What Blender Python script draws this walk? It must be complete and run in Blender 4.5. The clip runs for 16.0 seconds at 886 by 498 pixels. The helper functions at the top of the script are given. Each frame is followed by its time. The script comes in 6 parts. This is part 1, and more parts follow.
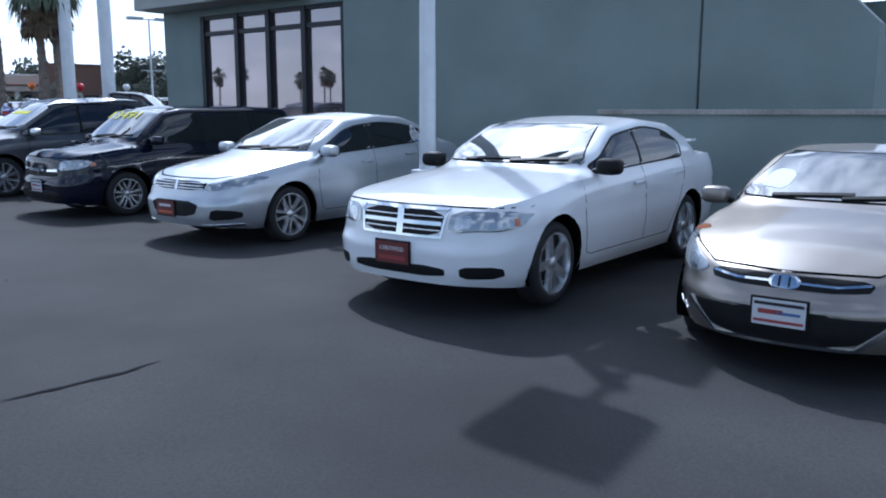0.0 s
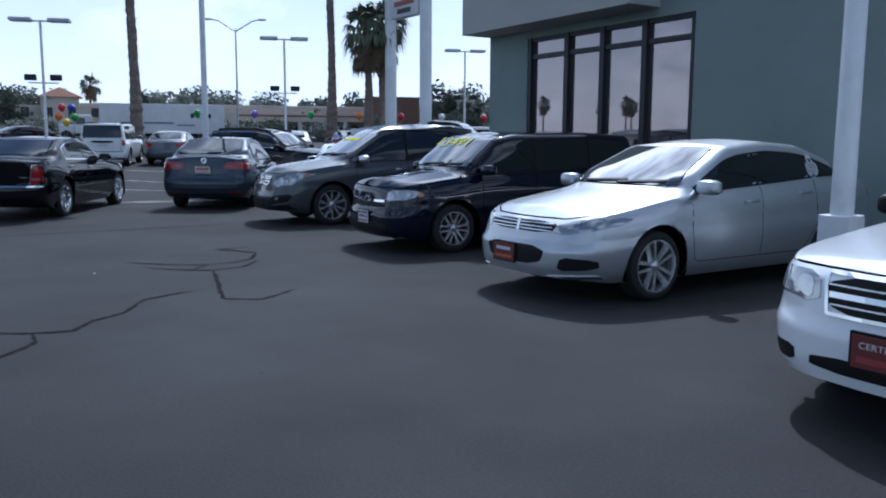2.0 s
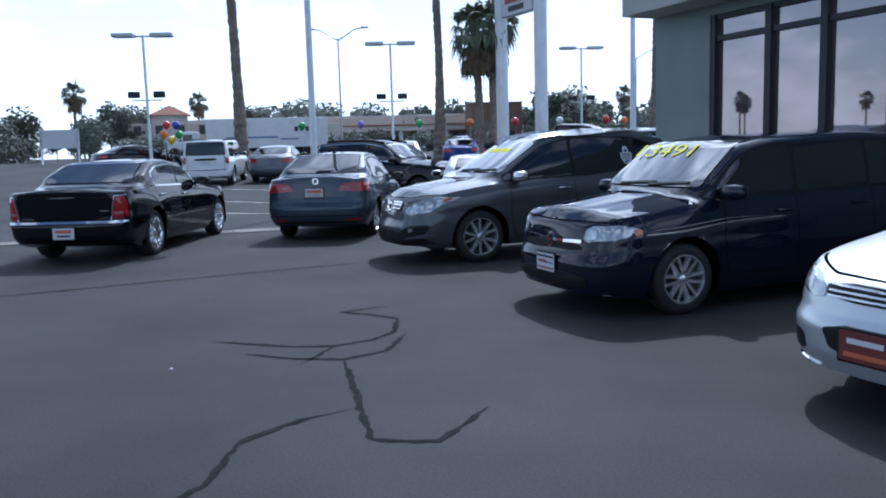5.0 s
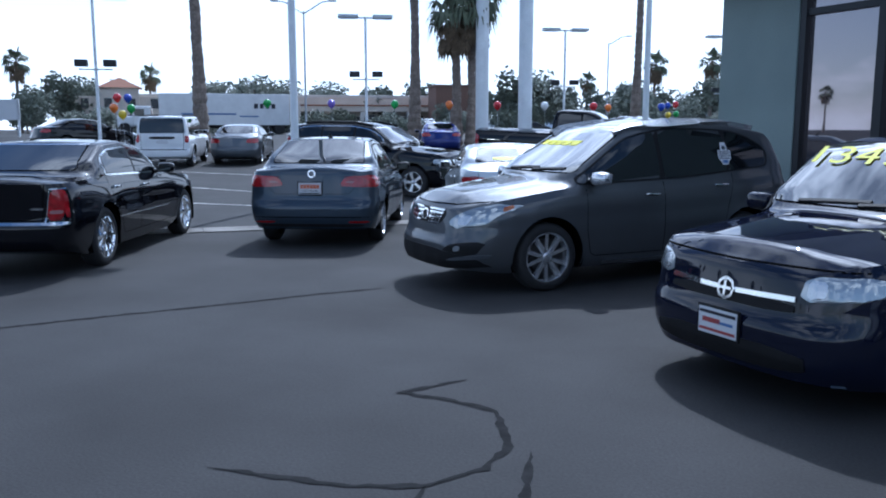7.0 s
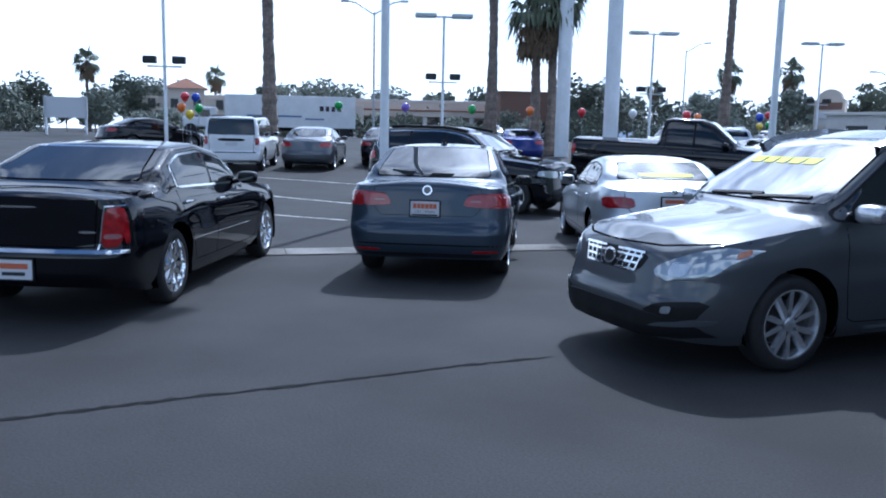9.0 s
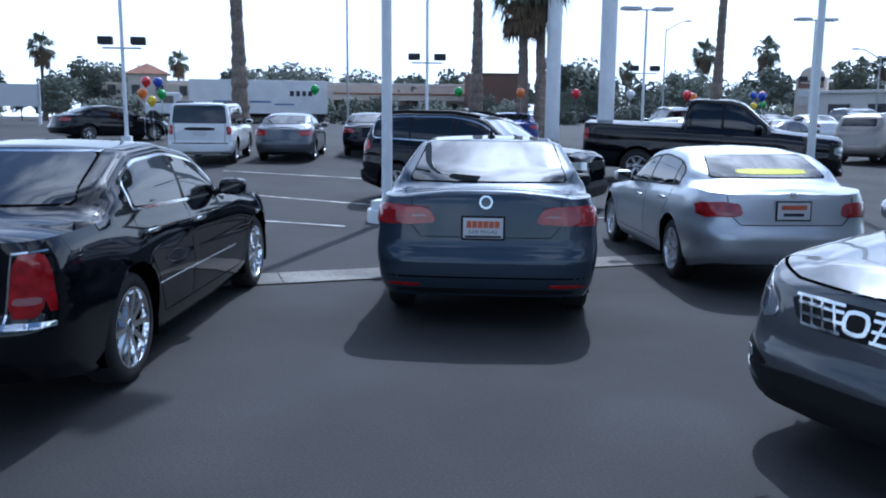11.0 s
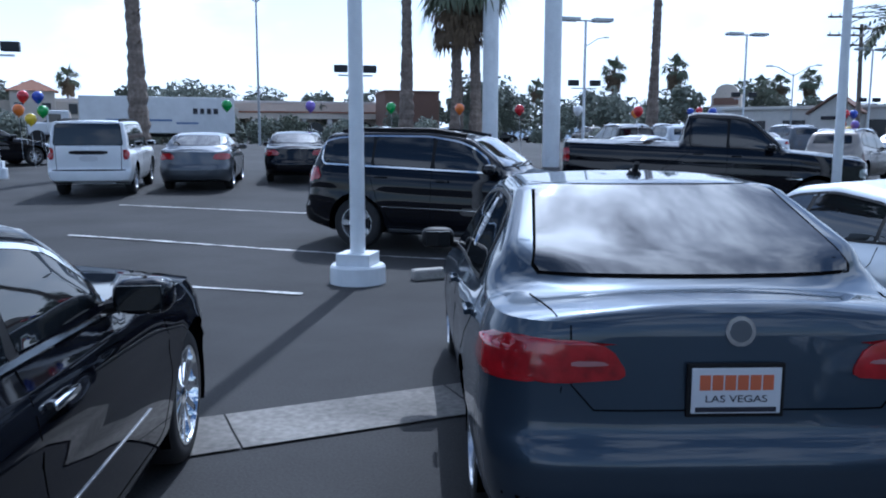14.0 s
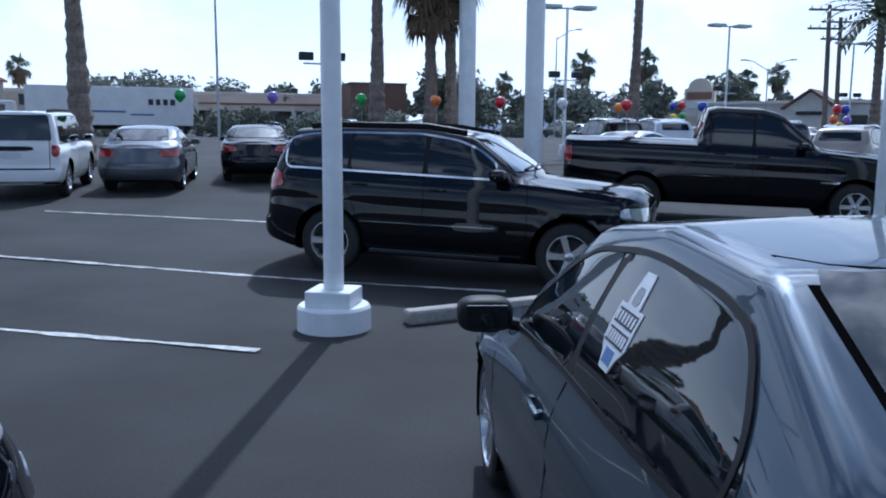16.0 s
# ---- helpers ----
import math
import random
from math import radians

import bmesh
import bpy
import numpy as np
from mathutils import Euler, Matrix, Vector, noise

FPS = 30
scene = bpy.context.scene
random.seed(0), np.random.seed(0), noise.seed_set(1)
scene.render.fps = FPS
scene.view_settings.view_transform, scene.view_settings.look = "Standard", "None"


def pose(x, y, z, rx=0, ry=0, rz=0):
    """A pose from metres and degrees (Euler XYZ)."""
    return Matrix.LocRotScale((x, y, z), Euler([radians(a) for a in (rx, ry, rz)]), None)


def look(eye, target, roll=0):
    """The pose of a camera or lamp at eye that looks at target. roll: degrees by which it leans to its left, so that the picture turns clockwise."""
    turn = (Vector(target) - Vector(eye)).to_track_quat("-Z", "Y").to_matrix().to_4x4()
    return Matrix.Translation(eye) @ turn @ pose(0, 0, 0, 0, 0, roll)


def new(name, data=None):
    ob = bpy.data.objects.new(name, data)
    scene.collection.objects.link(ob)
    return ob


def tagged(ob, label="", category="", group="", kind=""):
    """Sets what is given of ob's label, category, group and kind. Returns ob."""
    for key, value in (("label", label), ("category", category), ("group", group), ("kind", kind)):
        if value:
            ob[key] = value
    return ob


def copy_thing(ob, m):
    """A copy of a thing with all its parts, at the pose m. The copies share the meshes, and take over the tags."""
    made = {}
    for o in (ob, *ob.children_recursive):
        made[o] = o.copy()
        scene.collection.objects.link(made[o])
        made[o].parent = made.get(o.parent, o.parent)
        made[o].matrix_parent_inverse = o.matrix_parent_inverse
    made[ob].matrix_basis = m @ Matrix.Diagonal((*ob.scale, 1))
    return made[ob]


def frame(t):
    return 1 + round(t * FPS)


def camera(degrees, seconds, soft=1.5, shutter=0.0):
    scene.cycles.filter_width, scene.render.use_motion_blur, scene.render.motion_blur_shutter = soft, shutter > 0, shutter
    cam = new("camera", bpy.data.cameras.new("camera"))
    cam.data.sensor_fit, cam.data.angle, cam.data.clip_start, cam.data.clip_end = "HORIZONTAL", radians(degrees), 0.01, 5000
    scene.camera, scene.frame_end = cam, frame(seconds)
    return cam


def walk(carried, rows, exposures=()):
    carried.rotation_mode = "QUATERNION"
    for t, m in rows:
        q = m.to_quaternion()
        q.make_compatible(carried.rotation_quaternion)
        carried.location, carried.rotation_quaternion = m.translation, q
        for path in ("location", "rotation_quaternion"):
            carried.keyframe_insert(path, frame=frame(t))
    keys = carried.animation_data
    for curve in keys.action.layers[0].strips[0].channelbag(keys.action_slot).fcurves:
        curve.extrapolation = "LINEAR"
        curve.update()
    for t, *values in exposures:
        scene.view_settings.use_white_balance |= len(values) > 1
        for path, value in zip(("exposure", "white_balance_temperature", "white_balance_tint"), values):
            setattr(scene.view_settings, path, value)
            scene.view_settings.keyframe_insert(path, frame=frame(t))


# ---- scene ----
cam = camera(57.3, 16.0, soft=2.0)
PATH = [
    (0, (2.38, -1.017, 1.52), (2.248, 0.95, 1.187), 0.1),
    (0.5, (2.085, -0.55, 1.468), (1.743, 1.402, 1.202), 0.1),
    (1, (1.869, -0.074, 1.421), (1.321, 1.831, 1.151), 0.4),
    (1.5, (1.532, 0.397, 1.418), (0.887, 2.276, 1.187), 1.7),
    (2, (1.211, 0.754, 1.473), (0.396, 2.561, 1.209), 0.3),
    (2.5, (0.844, 1.258, 1.491), (-0.006, 3.045, 1.197), 0.6),
    (3, (0.398, 1.682, 1.53), (-0.448, 3.47, 1.237), 1.0),
    (3.5, (0.002, 2.118, 1.513), (-1.003, 3.818, 1.2), -0.5),
    (4, (-0.434, 2.536, 1.509), (-1.412, 4.246, 1.163), 0.6),
    (4.5, (-0.891, 2.92, 1.542), (-1.874, 4.632, 1.221), 1.2),
    (4.7, (-0.976, 3.056, 1.548), (-2.03, 4.738, 1.299), -1.2),
    (6.8, (-3.279, 4.999, 1.68), (-4.186, 6.755, 1.371), -0.3),
    (7, (-3.488, 5.16, 1.647), (-4.417, 6.907, 1.356), -0.0),
    (7.5, (-3.97, 5.581, 1.679), (-4.93, 7.315, 1.413), 1.4),
    (8, (-4.535, 6.013, 1.673), (-5.412, 7.785, 1.372), 2.1),
    (8.5, (-5.011, 6.366, 1.628), (-6.018, 8.072, 1.356), 0.1),
    (9, (-5.522, 6.752, 1.643), (-6.566, 8.435, 1.366), 1.2),
    (9.2, (-5.739, 6.936, 1.657), (-6.738, 8.647, 1.385), -0.1),
    (11.3, (-7.872, 8.696, 1.693), (-8.846, 10.413, 1.369), 0.4),
    (11.5, (-8.115, 8.82, 1.692), (-9.057, 10.556, 1.376), -1.2),
    (12, (-8.567, 9.323, 1.67), (-9.537, 11.046, 1.366), -0.7),
    (12.5, (-9.021, 9.813, 1.691), (-9.953, 11.549, 1.348), 1.4),
    (13, (-9.493, 10.283, 1.706), (-10.328, 12.067, 1.358), 0.1),
    (13.5, (-9.891, 10.794, 1.73), (-10.745, 12.558, 1.334), -2.9),
    (14, (-10.293, 11.3, 1.716), (-11.068, 13.124, 1.445), 0.1),
    (14.5, (-10.624, 11.806, 1.692), (-11.36, 13.644, 1.408), -0.3),
    (15, (-10.902, 12.406, 1.729), (-11.589, 14.256, 1.402), 0.1),
    (15.5, (-11.2, 12.898, 1.756), (-11.732, 14.796, 1.416), 1.0),
    (16, (-11.555, 13.369, 1.765), (-12.249, 15.223, 1.478), 0.4),
]
walk(cam, [(t, look(eye, target, roll)) for t, eye, target, roll in PATH],
     exposures=[(t, e - 0.25, 5230 if t < 5 else 5060, 10) for t, e in ((0, -0.05), (1.0, -0.25), (2.0, -0.5), (3.5, -0.45), (4.5, -0.15), (7.0, 0.0), (9.0, 0.05), (12.5, -0.1), (13.5, -0.02), (14.5, -0.34), (16.0, -0.35))])

# ---- light: a high sun ahead of the walk, thin cloud, blue sky overhead ----
SUN_EL, SUN_AZ = radians(47.5), math.atan2(0.96, -0.28)
sun = new("sun", bpy.data.lights.new("sun", "SUN"))
sun.data.energy, sun.data.angle, sun.data.color = 4.2, radians(0.6), (1.0, 0.96, 0.91)
SUN_DIR = Vector((math.cos(SUN_EL) * math.cos(SUN_AZ), math.cos(SUN_EL) * math.sin(SUN_AZ), math.sin(SUN_EL)))
sun.matrix_world = SUN_DIR.to_track_quat("Z", "Y").to_matrix().to_4x4()

world = bpy.data.worlds.new("sky")
scene.world = world
world.use_nodes = True
wn, wl = world.node_tree.nodes, world.node_tree.links
wn.clear()
sky = wn.new("ShaderNodeTexSky")
sky.sky_type, sky.sun_disc, sky.sun_elevation = "NISHITA", False, SUN_EL
sky.sun_rotation = math.pi / 2 - SUN_AZ
sky.dust_density, sky.air_density, sky.ozone_density = 0.6, 1.0, 3.0
wco = wn.new("ShaderNodeTexCoord")
wmap = wn.new("ShaderNodeMapping")
wmap.inputs["Scale"].default_value = (2.4, 2.4, 5.0)
wno = wn.new("ShaderNodeTexNoise")
wno.inputs["Scale"].default_value, wno.inputs["Detail"].default_value, wno.inputs["Roughness"].default_value = 1.6, 7.0, 0.58
wramp = wn.new("ShaderNodeValToRGB")
wramp.color_ramp.elements[0].position, wramp.color_ramp.elements[1].position = 0.48, 0.60
wmix = wn.new("ShaderNodeMixRGB")
wmix.inputs["Color2"].default_value = (11.0, 11.3, 11.8, 1)
wbg = wn.new("ShaderNodeBackground")
wbg.inputs["Strength"].default_value = 0.13
wout = wn.new("ShaderNodeOutputWorld")
wl.new(wco.outputs["Generated"], wmap.inputs["Vector"])
wl.new(wmap.outputs["Vector"], wno.inputs["Vector"])
wl.new(wno.outputs["Fac"], wramp.inputs["Fac"])
wl.new(wramp.outputs["Color"], wmix.inputs["Fac"])
wl.new(sky.outputs["Color"], wmix.inputs["Color1"])
# thin bright haze that thickens towards the horizon
wsep = wn.new("ShaderNodeSeparateXYZ")
whz = wn.new("ShaderNodeMapRange")
whz.inputs["From Min"].default_value, whz.inputs["From Max"].default_value = 0.0, 0.42
whz.inputs["To Min"].default_value, whz.inputs["To Max"].default_value = 0.95, 0.0
wmix2 = wn.new("ShaderNodeMixRGB")
wmix2.inputs["Color2"].default_value = (14.5, 15.0, 15.6, 1)
wl.new(wco.outputs["Generated"], wsep.inputs["Vector"])
wl.new(wsep.outputs["Z"], whz.inputs["Value"])
# scattered light is strongest on the sun's side of the sky
wside = wn.new("ShaderNodeVectorMath")
wside.operation = "DOT_PRODUCT"
wside.inputs[1].default_value = (math.cos(SUN_AZ), math.sin(SUN_AZ), 0.0)
wfall = wn.new("ShaderNodeMapRange")
wfall.interpolation_type = "SMOOTHSTEP"
wfall.inputs["From Min"].default_value, wfall.inputs["From Max"].default_value = -0.35, 0.6
wfall.inputs["To Min"].default_value, wfall.inputs["To Max"].default_value = 0.22, 1.0
whaze = wn.new("ShaderNodeMath")
whaze.operation = "MULTIPLY"
wl.new(wco.outputs["Generated"], wside.inputs[0])
wl.new(wside.outputs["Value"], wfall.inputs["Value"])
wl.new(whz.outputs["Result"], whaze.inputs[0])
wl.new(wfall.outputs["Result"], whaze.inputs[1])
wl.new(whaze.outputs["Value"], wmix2.inputs["Fac"])
wl.new(wmix.outputs["Color"], wmix2.inputs["Color1"])
# the glow of thin cloud round the sun
wdot = wn.new("ShaderNodeVectorMath")
wdot.operation = "DOT_PRODUCT"
wdot.inputs[1].default_value = SUN_DIR
wpos = wn.new("ShaderNodeMath")
wpos.operation, wpos.inputs[1].default_value = "MAXIMUM", 0.0
wpow = wn.new("ShaderNodeMath")
wpow.operation, wpow.inputs[1].default_value = "POWER", 17.0
wglow = wn.new("ShaderNodeMapRange")
wglow.inputs["From Min"].default_value, wglow.inputs["From Max"].default_value = 0.36, 0.62
wglow.inputs["To Min"].default_value, wglow.inputs["To Max"].default_value = 4.0, 70.0
wmul = wn.new("ShaderNodeMath")
wmul.operation = "MULTIPLY"
wadd = wn.new("ShaderNodeVectorMath")
wadd.operation = "ADD"
wl.new(wco.outputs["Generated"], wdot.inputs[0])
wl.new(wdot.outputs["Value"], wpos.inputs[0])
wl.new(wpos.outputs["Value"], wpow.inputs[0])
wl.new(wno.outputs["Fac"], wglow.inputs["Value"])
wl.new(wpow.outputs["Value"], wmul.inputs[0])
wl.new(wglow.outputs["Result"], wmul.inputs[1])
wl.new(wmix2.outputs["Color"], wadd.inputs[0])
wl.new(wmul.outputs["Value"], wadd.inputs[1])
wl.new(wadd.outputs["Vector"], wbg.inputs["Color"])
wl.new(wbg.outputs["Background"], wout.inputs["Surface"])


# ---- materials ----
def mat(name, color, rough=0.5, metal=0.0, coat=0.0, grain=0.0, scale=20.0, bump=0.0, stain=0.0, stain_scale=1.2, emit=0.0, flakes=False):
    m = bpy.data.materials.new(name)
    m.use_nodes = True
    n, l = m.node_tree.nodes, m.node_tree.links
    b = n["Principled BSDF"]
    b.inputs["Base Color"].default_value = (*color, 1)
    b.inputs["Roughness"].default_value, b.inputs["Metallic"].default_value = rough, metal
    b.inputs["Coat Weight"].default_value, b.inputs["Coat Roughness"].default_value = coat, 0.03
    if emit:
        b.inputs["Emission Color"].default_value, b.inputs["Emission Strength"].default_value = (*color, 1), emit
    if grain or stain or bump:
        co = n.new("ShaderNodeTexCoord")
        n1 = n.new("ShaderNodeTexNoise")
        n1.inputs["Scale"].default_value, n1.inputs["Detail"].default_value = scale, 6.0
        n2 = n.new("ShaderNodeTexNoise")
        n2.inputs["Scale"].default_value, n2.inputs["Detail"].default_value = stain_scale, 4.0
        l.new(co.outputs["Object"], n1.inputs["Vector"])
        l.new(co.outputs["Object"], n2.inputs["Vector"])
        a = n.new("ShaderNodeMapRange")
        a.inputs["From Min"].default_value, a.inputs["From Max"].default_value = 0.25, 0.75
        a.inputs["To Min"].default_value, a.inputs["To Max"].default_value = 1 - grain, 1 + grain
        c = n.new("ShaderNodeMapRange")
        c.inputs["From Min"].default_value, c.inputs["From Max"].default_value = 0.3, 0.7
        c.inputs["To Min"].default_value, c.inputs["To Max"].default_value = 1 - stain, 1 + stain
        mul = n.new("ShaderNodeMath")
        mul.operation = "MULTIPLY"
        vec = n.new("ShaderNodeVectorMath")
        vec.operation = "SCALE"
        vec.inputs[0].default_value = color
        l.new(n1.outputs["Fac"], a.inputs["Value"])
        l.new(n2.outputs["Fac"], c.inputs["Value"])
        l.new(a.outputs["Result"], mul.inputs[0])
        l.new(c.outputs["Result"], mul.inputs[1])
        l.new(mul.outputs["Value"], vec.inputs["Scale"])
        l.new(vec.outputs["Vector"], b.inputs["Base Color"])
        if bump:
            bp = n.new("ShaderNodeBump")
            bp.inputs["Strength"].default_value, bp.inputs["Distance"].default_value = bump, 0.01
            l.new(n1.outputs["Fac"], bp.inputs["Height"])
            l.new(bp.outputs["Normal"], b.inputs["Normal"])
    return m


ASPHALT = mat("asphalt", (0.031, 0.031, 0.0315), 0.88, grain=0.28, scale=60, bump=0.22, stain=0.38, stain_scale=0.5)
CRACK = mat("crack sealer", (0.0235, 0.0235, 0.024), 0.9, grain=0.3, scale=12)
CONCRETE = mat("concrete", (0.36, 0.34, 0.31), 0.85, grain=0.18, scale=30, bump=0.3, stain=0.22, stain_scale=1.6)
CRACK.node_tree.nodes["Principled BSDF"].inputs["Specular IOR Level"].default_value = 0.02
ASPHALT.node_tree.nodes["Principled BSDF"].inputs["Specular IOR Level"].default_value = 0.3
GUTTER = mat("stained gutter concrete", (0.20, 0.19, 0.175), 0.9, grain=0.3, scale=22, bump=0.4, stain=0.4, stain_scale=1.1)
LINE = mat("line paint", (0.48, 0.48, 0.465), 0.75, grain=0.45, scale=14, stain=0.25)
STUCCO = mat("grey-green stucco", (0.235, 0.285, 0.27), 0.85, grain=0.12, scale=60, bump=0.5, stain=0.10, stain_scale=0.7)
STUCCO_LIGHT = mat("light grey stucco", (0.44, 0.44, 0.41), 0.85, grain=0.10, scale=60, bump=0.4, stain=0.08, stain_scale=0.7)
ALU_DARK = mat("dark bronze aluminium", (0.018, 0.02, 0.024), 0.4, 0.3)
POLE_WHITE = mat("white pole paint", (0.76, 0.79, 0.81), 0.45, grain=0.05, scale=8, stain=0.06, stain_scale=1.5)
POLE_GREY = mat("galvanised steel", (0.42, 0.44, 0.46), 0.5, 0.4, grain=0.1, scale=8)
LAMP_HOUSING = mat("lamp housing", (0.55, 0.58, 0.6), 0.5)
BARK = mat("palm bark", (0.21, 0.17, 0.14), 0.95, grain=0.4, scale=9, bump=0.6, stain=0.25)
FROND = mat("palm frond", (0.12, 0.14, 0.085), 0.6, grain=0.35, scale=3)
SKIRT = mat("dry palm skirt", (0.14, 0.10, 0.06), 0.9, grain=0.3, scale=5)
LEAF = mat("tree leaf", (0.17, 0.19, 0.15), 0.75, grain=0.4, scale=2)
BEIGE = mat("beige stucco", (0.62, 0.55, 0.47), 0.9, grain=0.08, scale=6, stain=0.12, stain_scale=0.15)
BEIGE_DARK = mat("brown stucco", (0.20, 0.12, 0.09), 0.9, grain=0.08, scale=6)
ROOF_TILE = mat("red roof tile", (0.28, 0.13, 0.08), 0.9, grain=0.2, scale=5)
WHITE_WALL = mat("white stucco", (0.62, 0.60, 0.56), 0.9, grain=0.06, scale=4, stain=0.1, stain_scale=0.2)
# near-black fill: painted shade in the arches, also windows, shopfronts and a joint
OPENING = mat("dark opening fill", (0.03, 0.032, 0.036), 0.25)
# pale blue base colour that paints the haze on far hills
MOUNTAIN = mat("haze-tinted mountain", (0.42, 0.50, 0.60), 1.0, grain=0.06, scale=0.01)

GLASS = mat("car glass", (0.006, 0.008, 0.010), 0.02)
GLASS_CLEAR = mat("windshield glass", (0.02, 0.024, 0.024), 0.015, coat=1.0)
TRIM = mat("black trim plastic", (0.010, 0.010, 0.011), 0.55, grain=0.15, scale=40)
TRIM.node_tree.nodes["Principled BSDF"].inputs["Specular IOR Level"].default_value = 0.2
GAP = mat("dark panel gap", (0.004, 0.004, 0.004), 0.8)
GAP.node_tree.nodes["Principled BSDF"].inputs["Specular IOR Level"].default_value = 0.0
RUBBER = mat("tyre rubber", (0.016, 0.016, 0.017), 0.75, grain=0.25, scale=30, bump=0.2)
CHROME = mat("chrome", (0.78, 0.80, 0.82), 0.08, 1.0)
ALLOY = mat("alloy wheel", (0.66, 0.67, 0.69), 0.26, 0.8)
# near-black colour that stands in for the shade behind the wheel spokes
BRAKE_SHADE = mat("brake shadow", (0.03, 0.03, 0.032), 0.6, 0.5)
HEADLAMP = mat("headlamp lens", (0.36, 0.39, 0.41), 0.06, 0.5, coat=1.0)
HEADLAMP_BOWL = mat("lamp bowl", (0.45, 0.47, 0.50), 0.22, 1.0, coat=0.6)
AMBER = mat("amber lens", (0.42, 0.12, 0.04), 0.15, coat=1.0)
TAIL = mat("red tail lens", (0.33, 0.008, 0.012), 0.10, coat=0.8, grain=0.45, scale=14)
TAIL_PALE = mat("pale tail lens", (0.35, 0.16, 0.16), 0.1, coat=1.0)
PLATE_WHITE = mat("white plate", (0.62, 0.63, 0.65), 0.4)
PLATE_RED = mat("red plate", (0.15, 0.03, 0.028), 0.4)
INK_DARK = mat("dark ink", (0.02, 0.02, 0.03), 0.5)
INK_ORANGE = mat("orange ink", (0.55, 0.13, 0.05), 0.5)
INK_RED = mat("red ink", (0.30, 0.05, 0.05), 0.5)
INK_BLUE = mat("blue ink", (0.08, 0.16, 0.35), 0.5)
MARKER = mat("yellow window marker", (0.75, 0.72, 0.03), 0.6)
PAPER = mat("paper", (0.68, 0.78, 0.76), 0.6)


GLASS.node_tree.nodes["Principled BSDF"].inputs["Specular IOR Level"].default_value = 0.75
GLASS_CLEAR.node_tree.nodes["Principled BSDF"].inputs["Specular IOR Level"].default_value = 1.0


def paint(name, color, metal=0.0, rough=0.35, spec=0.0):
    m = mat(name, color, rough, metal, coat=0.9, grain=0.04, scale=3.0, stain=0.05, stain_scale=1.3)
    m.node_tree.nodes["Principled BSDF"].inputs["Specular IOR Level"].default_value = spec
    return m


# ---- mesh helpers ----
def link_mesh(name, verts, faces, material, parent=None, label="", smooth=False):
    me = bpy.data.meshes.new(name)
    me.from_pydata([tuple(v) for v in verts], [], [tuple(f) for f in faces])
    me.materials.append(material)
    if smooth:
        me.shade_smooth()
    me.update()
    ob = new(name, me)
    if parent is not None:
        ob.parent = parent
    if label:
        ob["label"] = label
    return ob


def part(name, bm, material, parent=None, label="", smooth=False):
    bmesh.ops.recalc_face_normals(bm, faces=bm.faces)
    me = bpy.data.meshes.new(name)
    bm.to_mesh(me)
    bm.free()
    me.materials.append(material)
    if smooth:
        me.shade_smooth()
        me.set_sharp_from_angle(angle=radians(40))
    ob = new(name, me)
    if parent is not None:
        ob.parent = parent
    if label:
        ob["label"] = label
    return ob


def box(bm, cx, cy, cz, sx, sy, sz, bevel=0.0, m=None):
    r = bmesh.ops.create_cube(bm, size=1.0)
    vs = r["verts"]
    bmesh.ops.scale(bm, vec=(sx, sy, sz), verts=vs)
    bmesh.ops.translate(bm, vec=(cx, cy, cz), verts=vs)
    if bevel:
        es = list({e for v in vs for e in v.link_edges})
        g = bmesh.ops.bevel(bm, geom=es, offset=bevel, segments=2, affect="EDGES", profile=0.5)
        vs = list({v for f in g["faces"] for v in f.verts} | {v for v in vs if v.is_valid})
    if m is not None:
        bmesh.ops.transform(bm, matrix=m, verts=[v for v in vs if v.is_valid])
    return bm


def cone(bm, p, q, r1, r2, seg=12, caps=True):
    p, q = Vector(p), Vector(q)
    m = Matrix.Translation((p + q) / 2) @ (q - p).to_track_quat("Z", "Y").to_matrix().to_4x4()
    bmesh.ops.create_cone(bm, cap_ends=caps, segments=seg, radius1=r1, radius2=r2, depth=(q - p).length, matrix=m)
    return bm


def lathe(profile, seg=28, axis="Z"):
    """Verts and faces of a turned shape from (radius, height) pairs."""
    vs, fs = [], []
    k = len(profile)
    for i in range(seg):
        a = 2 * math.pi * i / seg
        for r, h in profile:
            vs.append((r * math.cos(a), r * math.sin(a), h) if axis == "Z" else (r * math.cos(a), h, r * math.sin(a)))
    for i in range(seg):
        j = (i + 1) % seg
        for a in range(k - 1):
            fs.append((i * k + a, j * k + a, j * k + a + 1, i * k + a + 1))
    return vs, fs


def empty(name, m, label="", category="", group=""):
    e = new(name)
    e.empty_display_size = 0.3
    e.matrix_world = m
    return tagged(e, label, category, group)


def text_mesh(name, body, size, material, m, parent, depth=0.001, width=None):
    cu = bpy.data.curves.new(name, "FONT")
    cu.body, cu.size, cu.align_x, cu.align_y, cu.extrude = body, size, "CENTER", "CENTER", depth
    tmp = new("tmp_text", cu)
    dg = bpy.context.evaluated_depsgraph_get()
    me = bpy.data.meshes.new_from_object(tmp.evaluated_get(dg))
    bpy.data.objects.remove(tmp)
    me.materials.clear()
    me.materials.append(material)
    if width and len(me.vertices):
        xs = [v.co.x for v in me.vertices]
        k = width / (max(xs) - min(xs))
        for v in me.vertices:
            v.co.x *= k
    ob = new(name, me)
    ob.parent = parent
    ob.matrix_local = m
    return ob


# ---- the ground: flat where the walk goes, rising gently past the drain gutter ----
def smooth(a, b, x):
    t = min(1.0, max(0.0, (x - a) / (b - a)))
    return t * t * (3 - 2 * t)


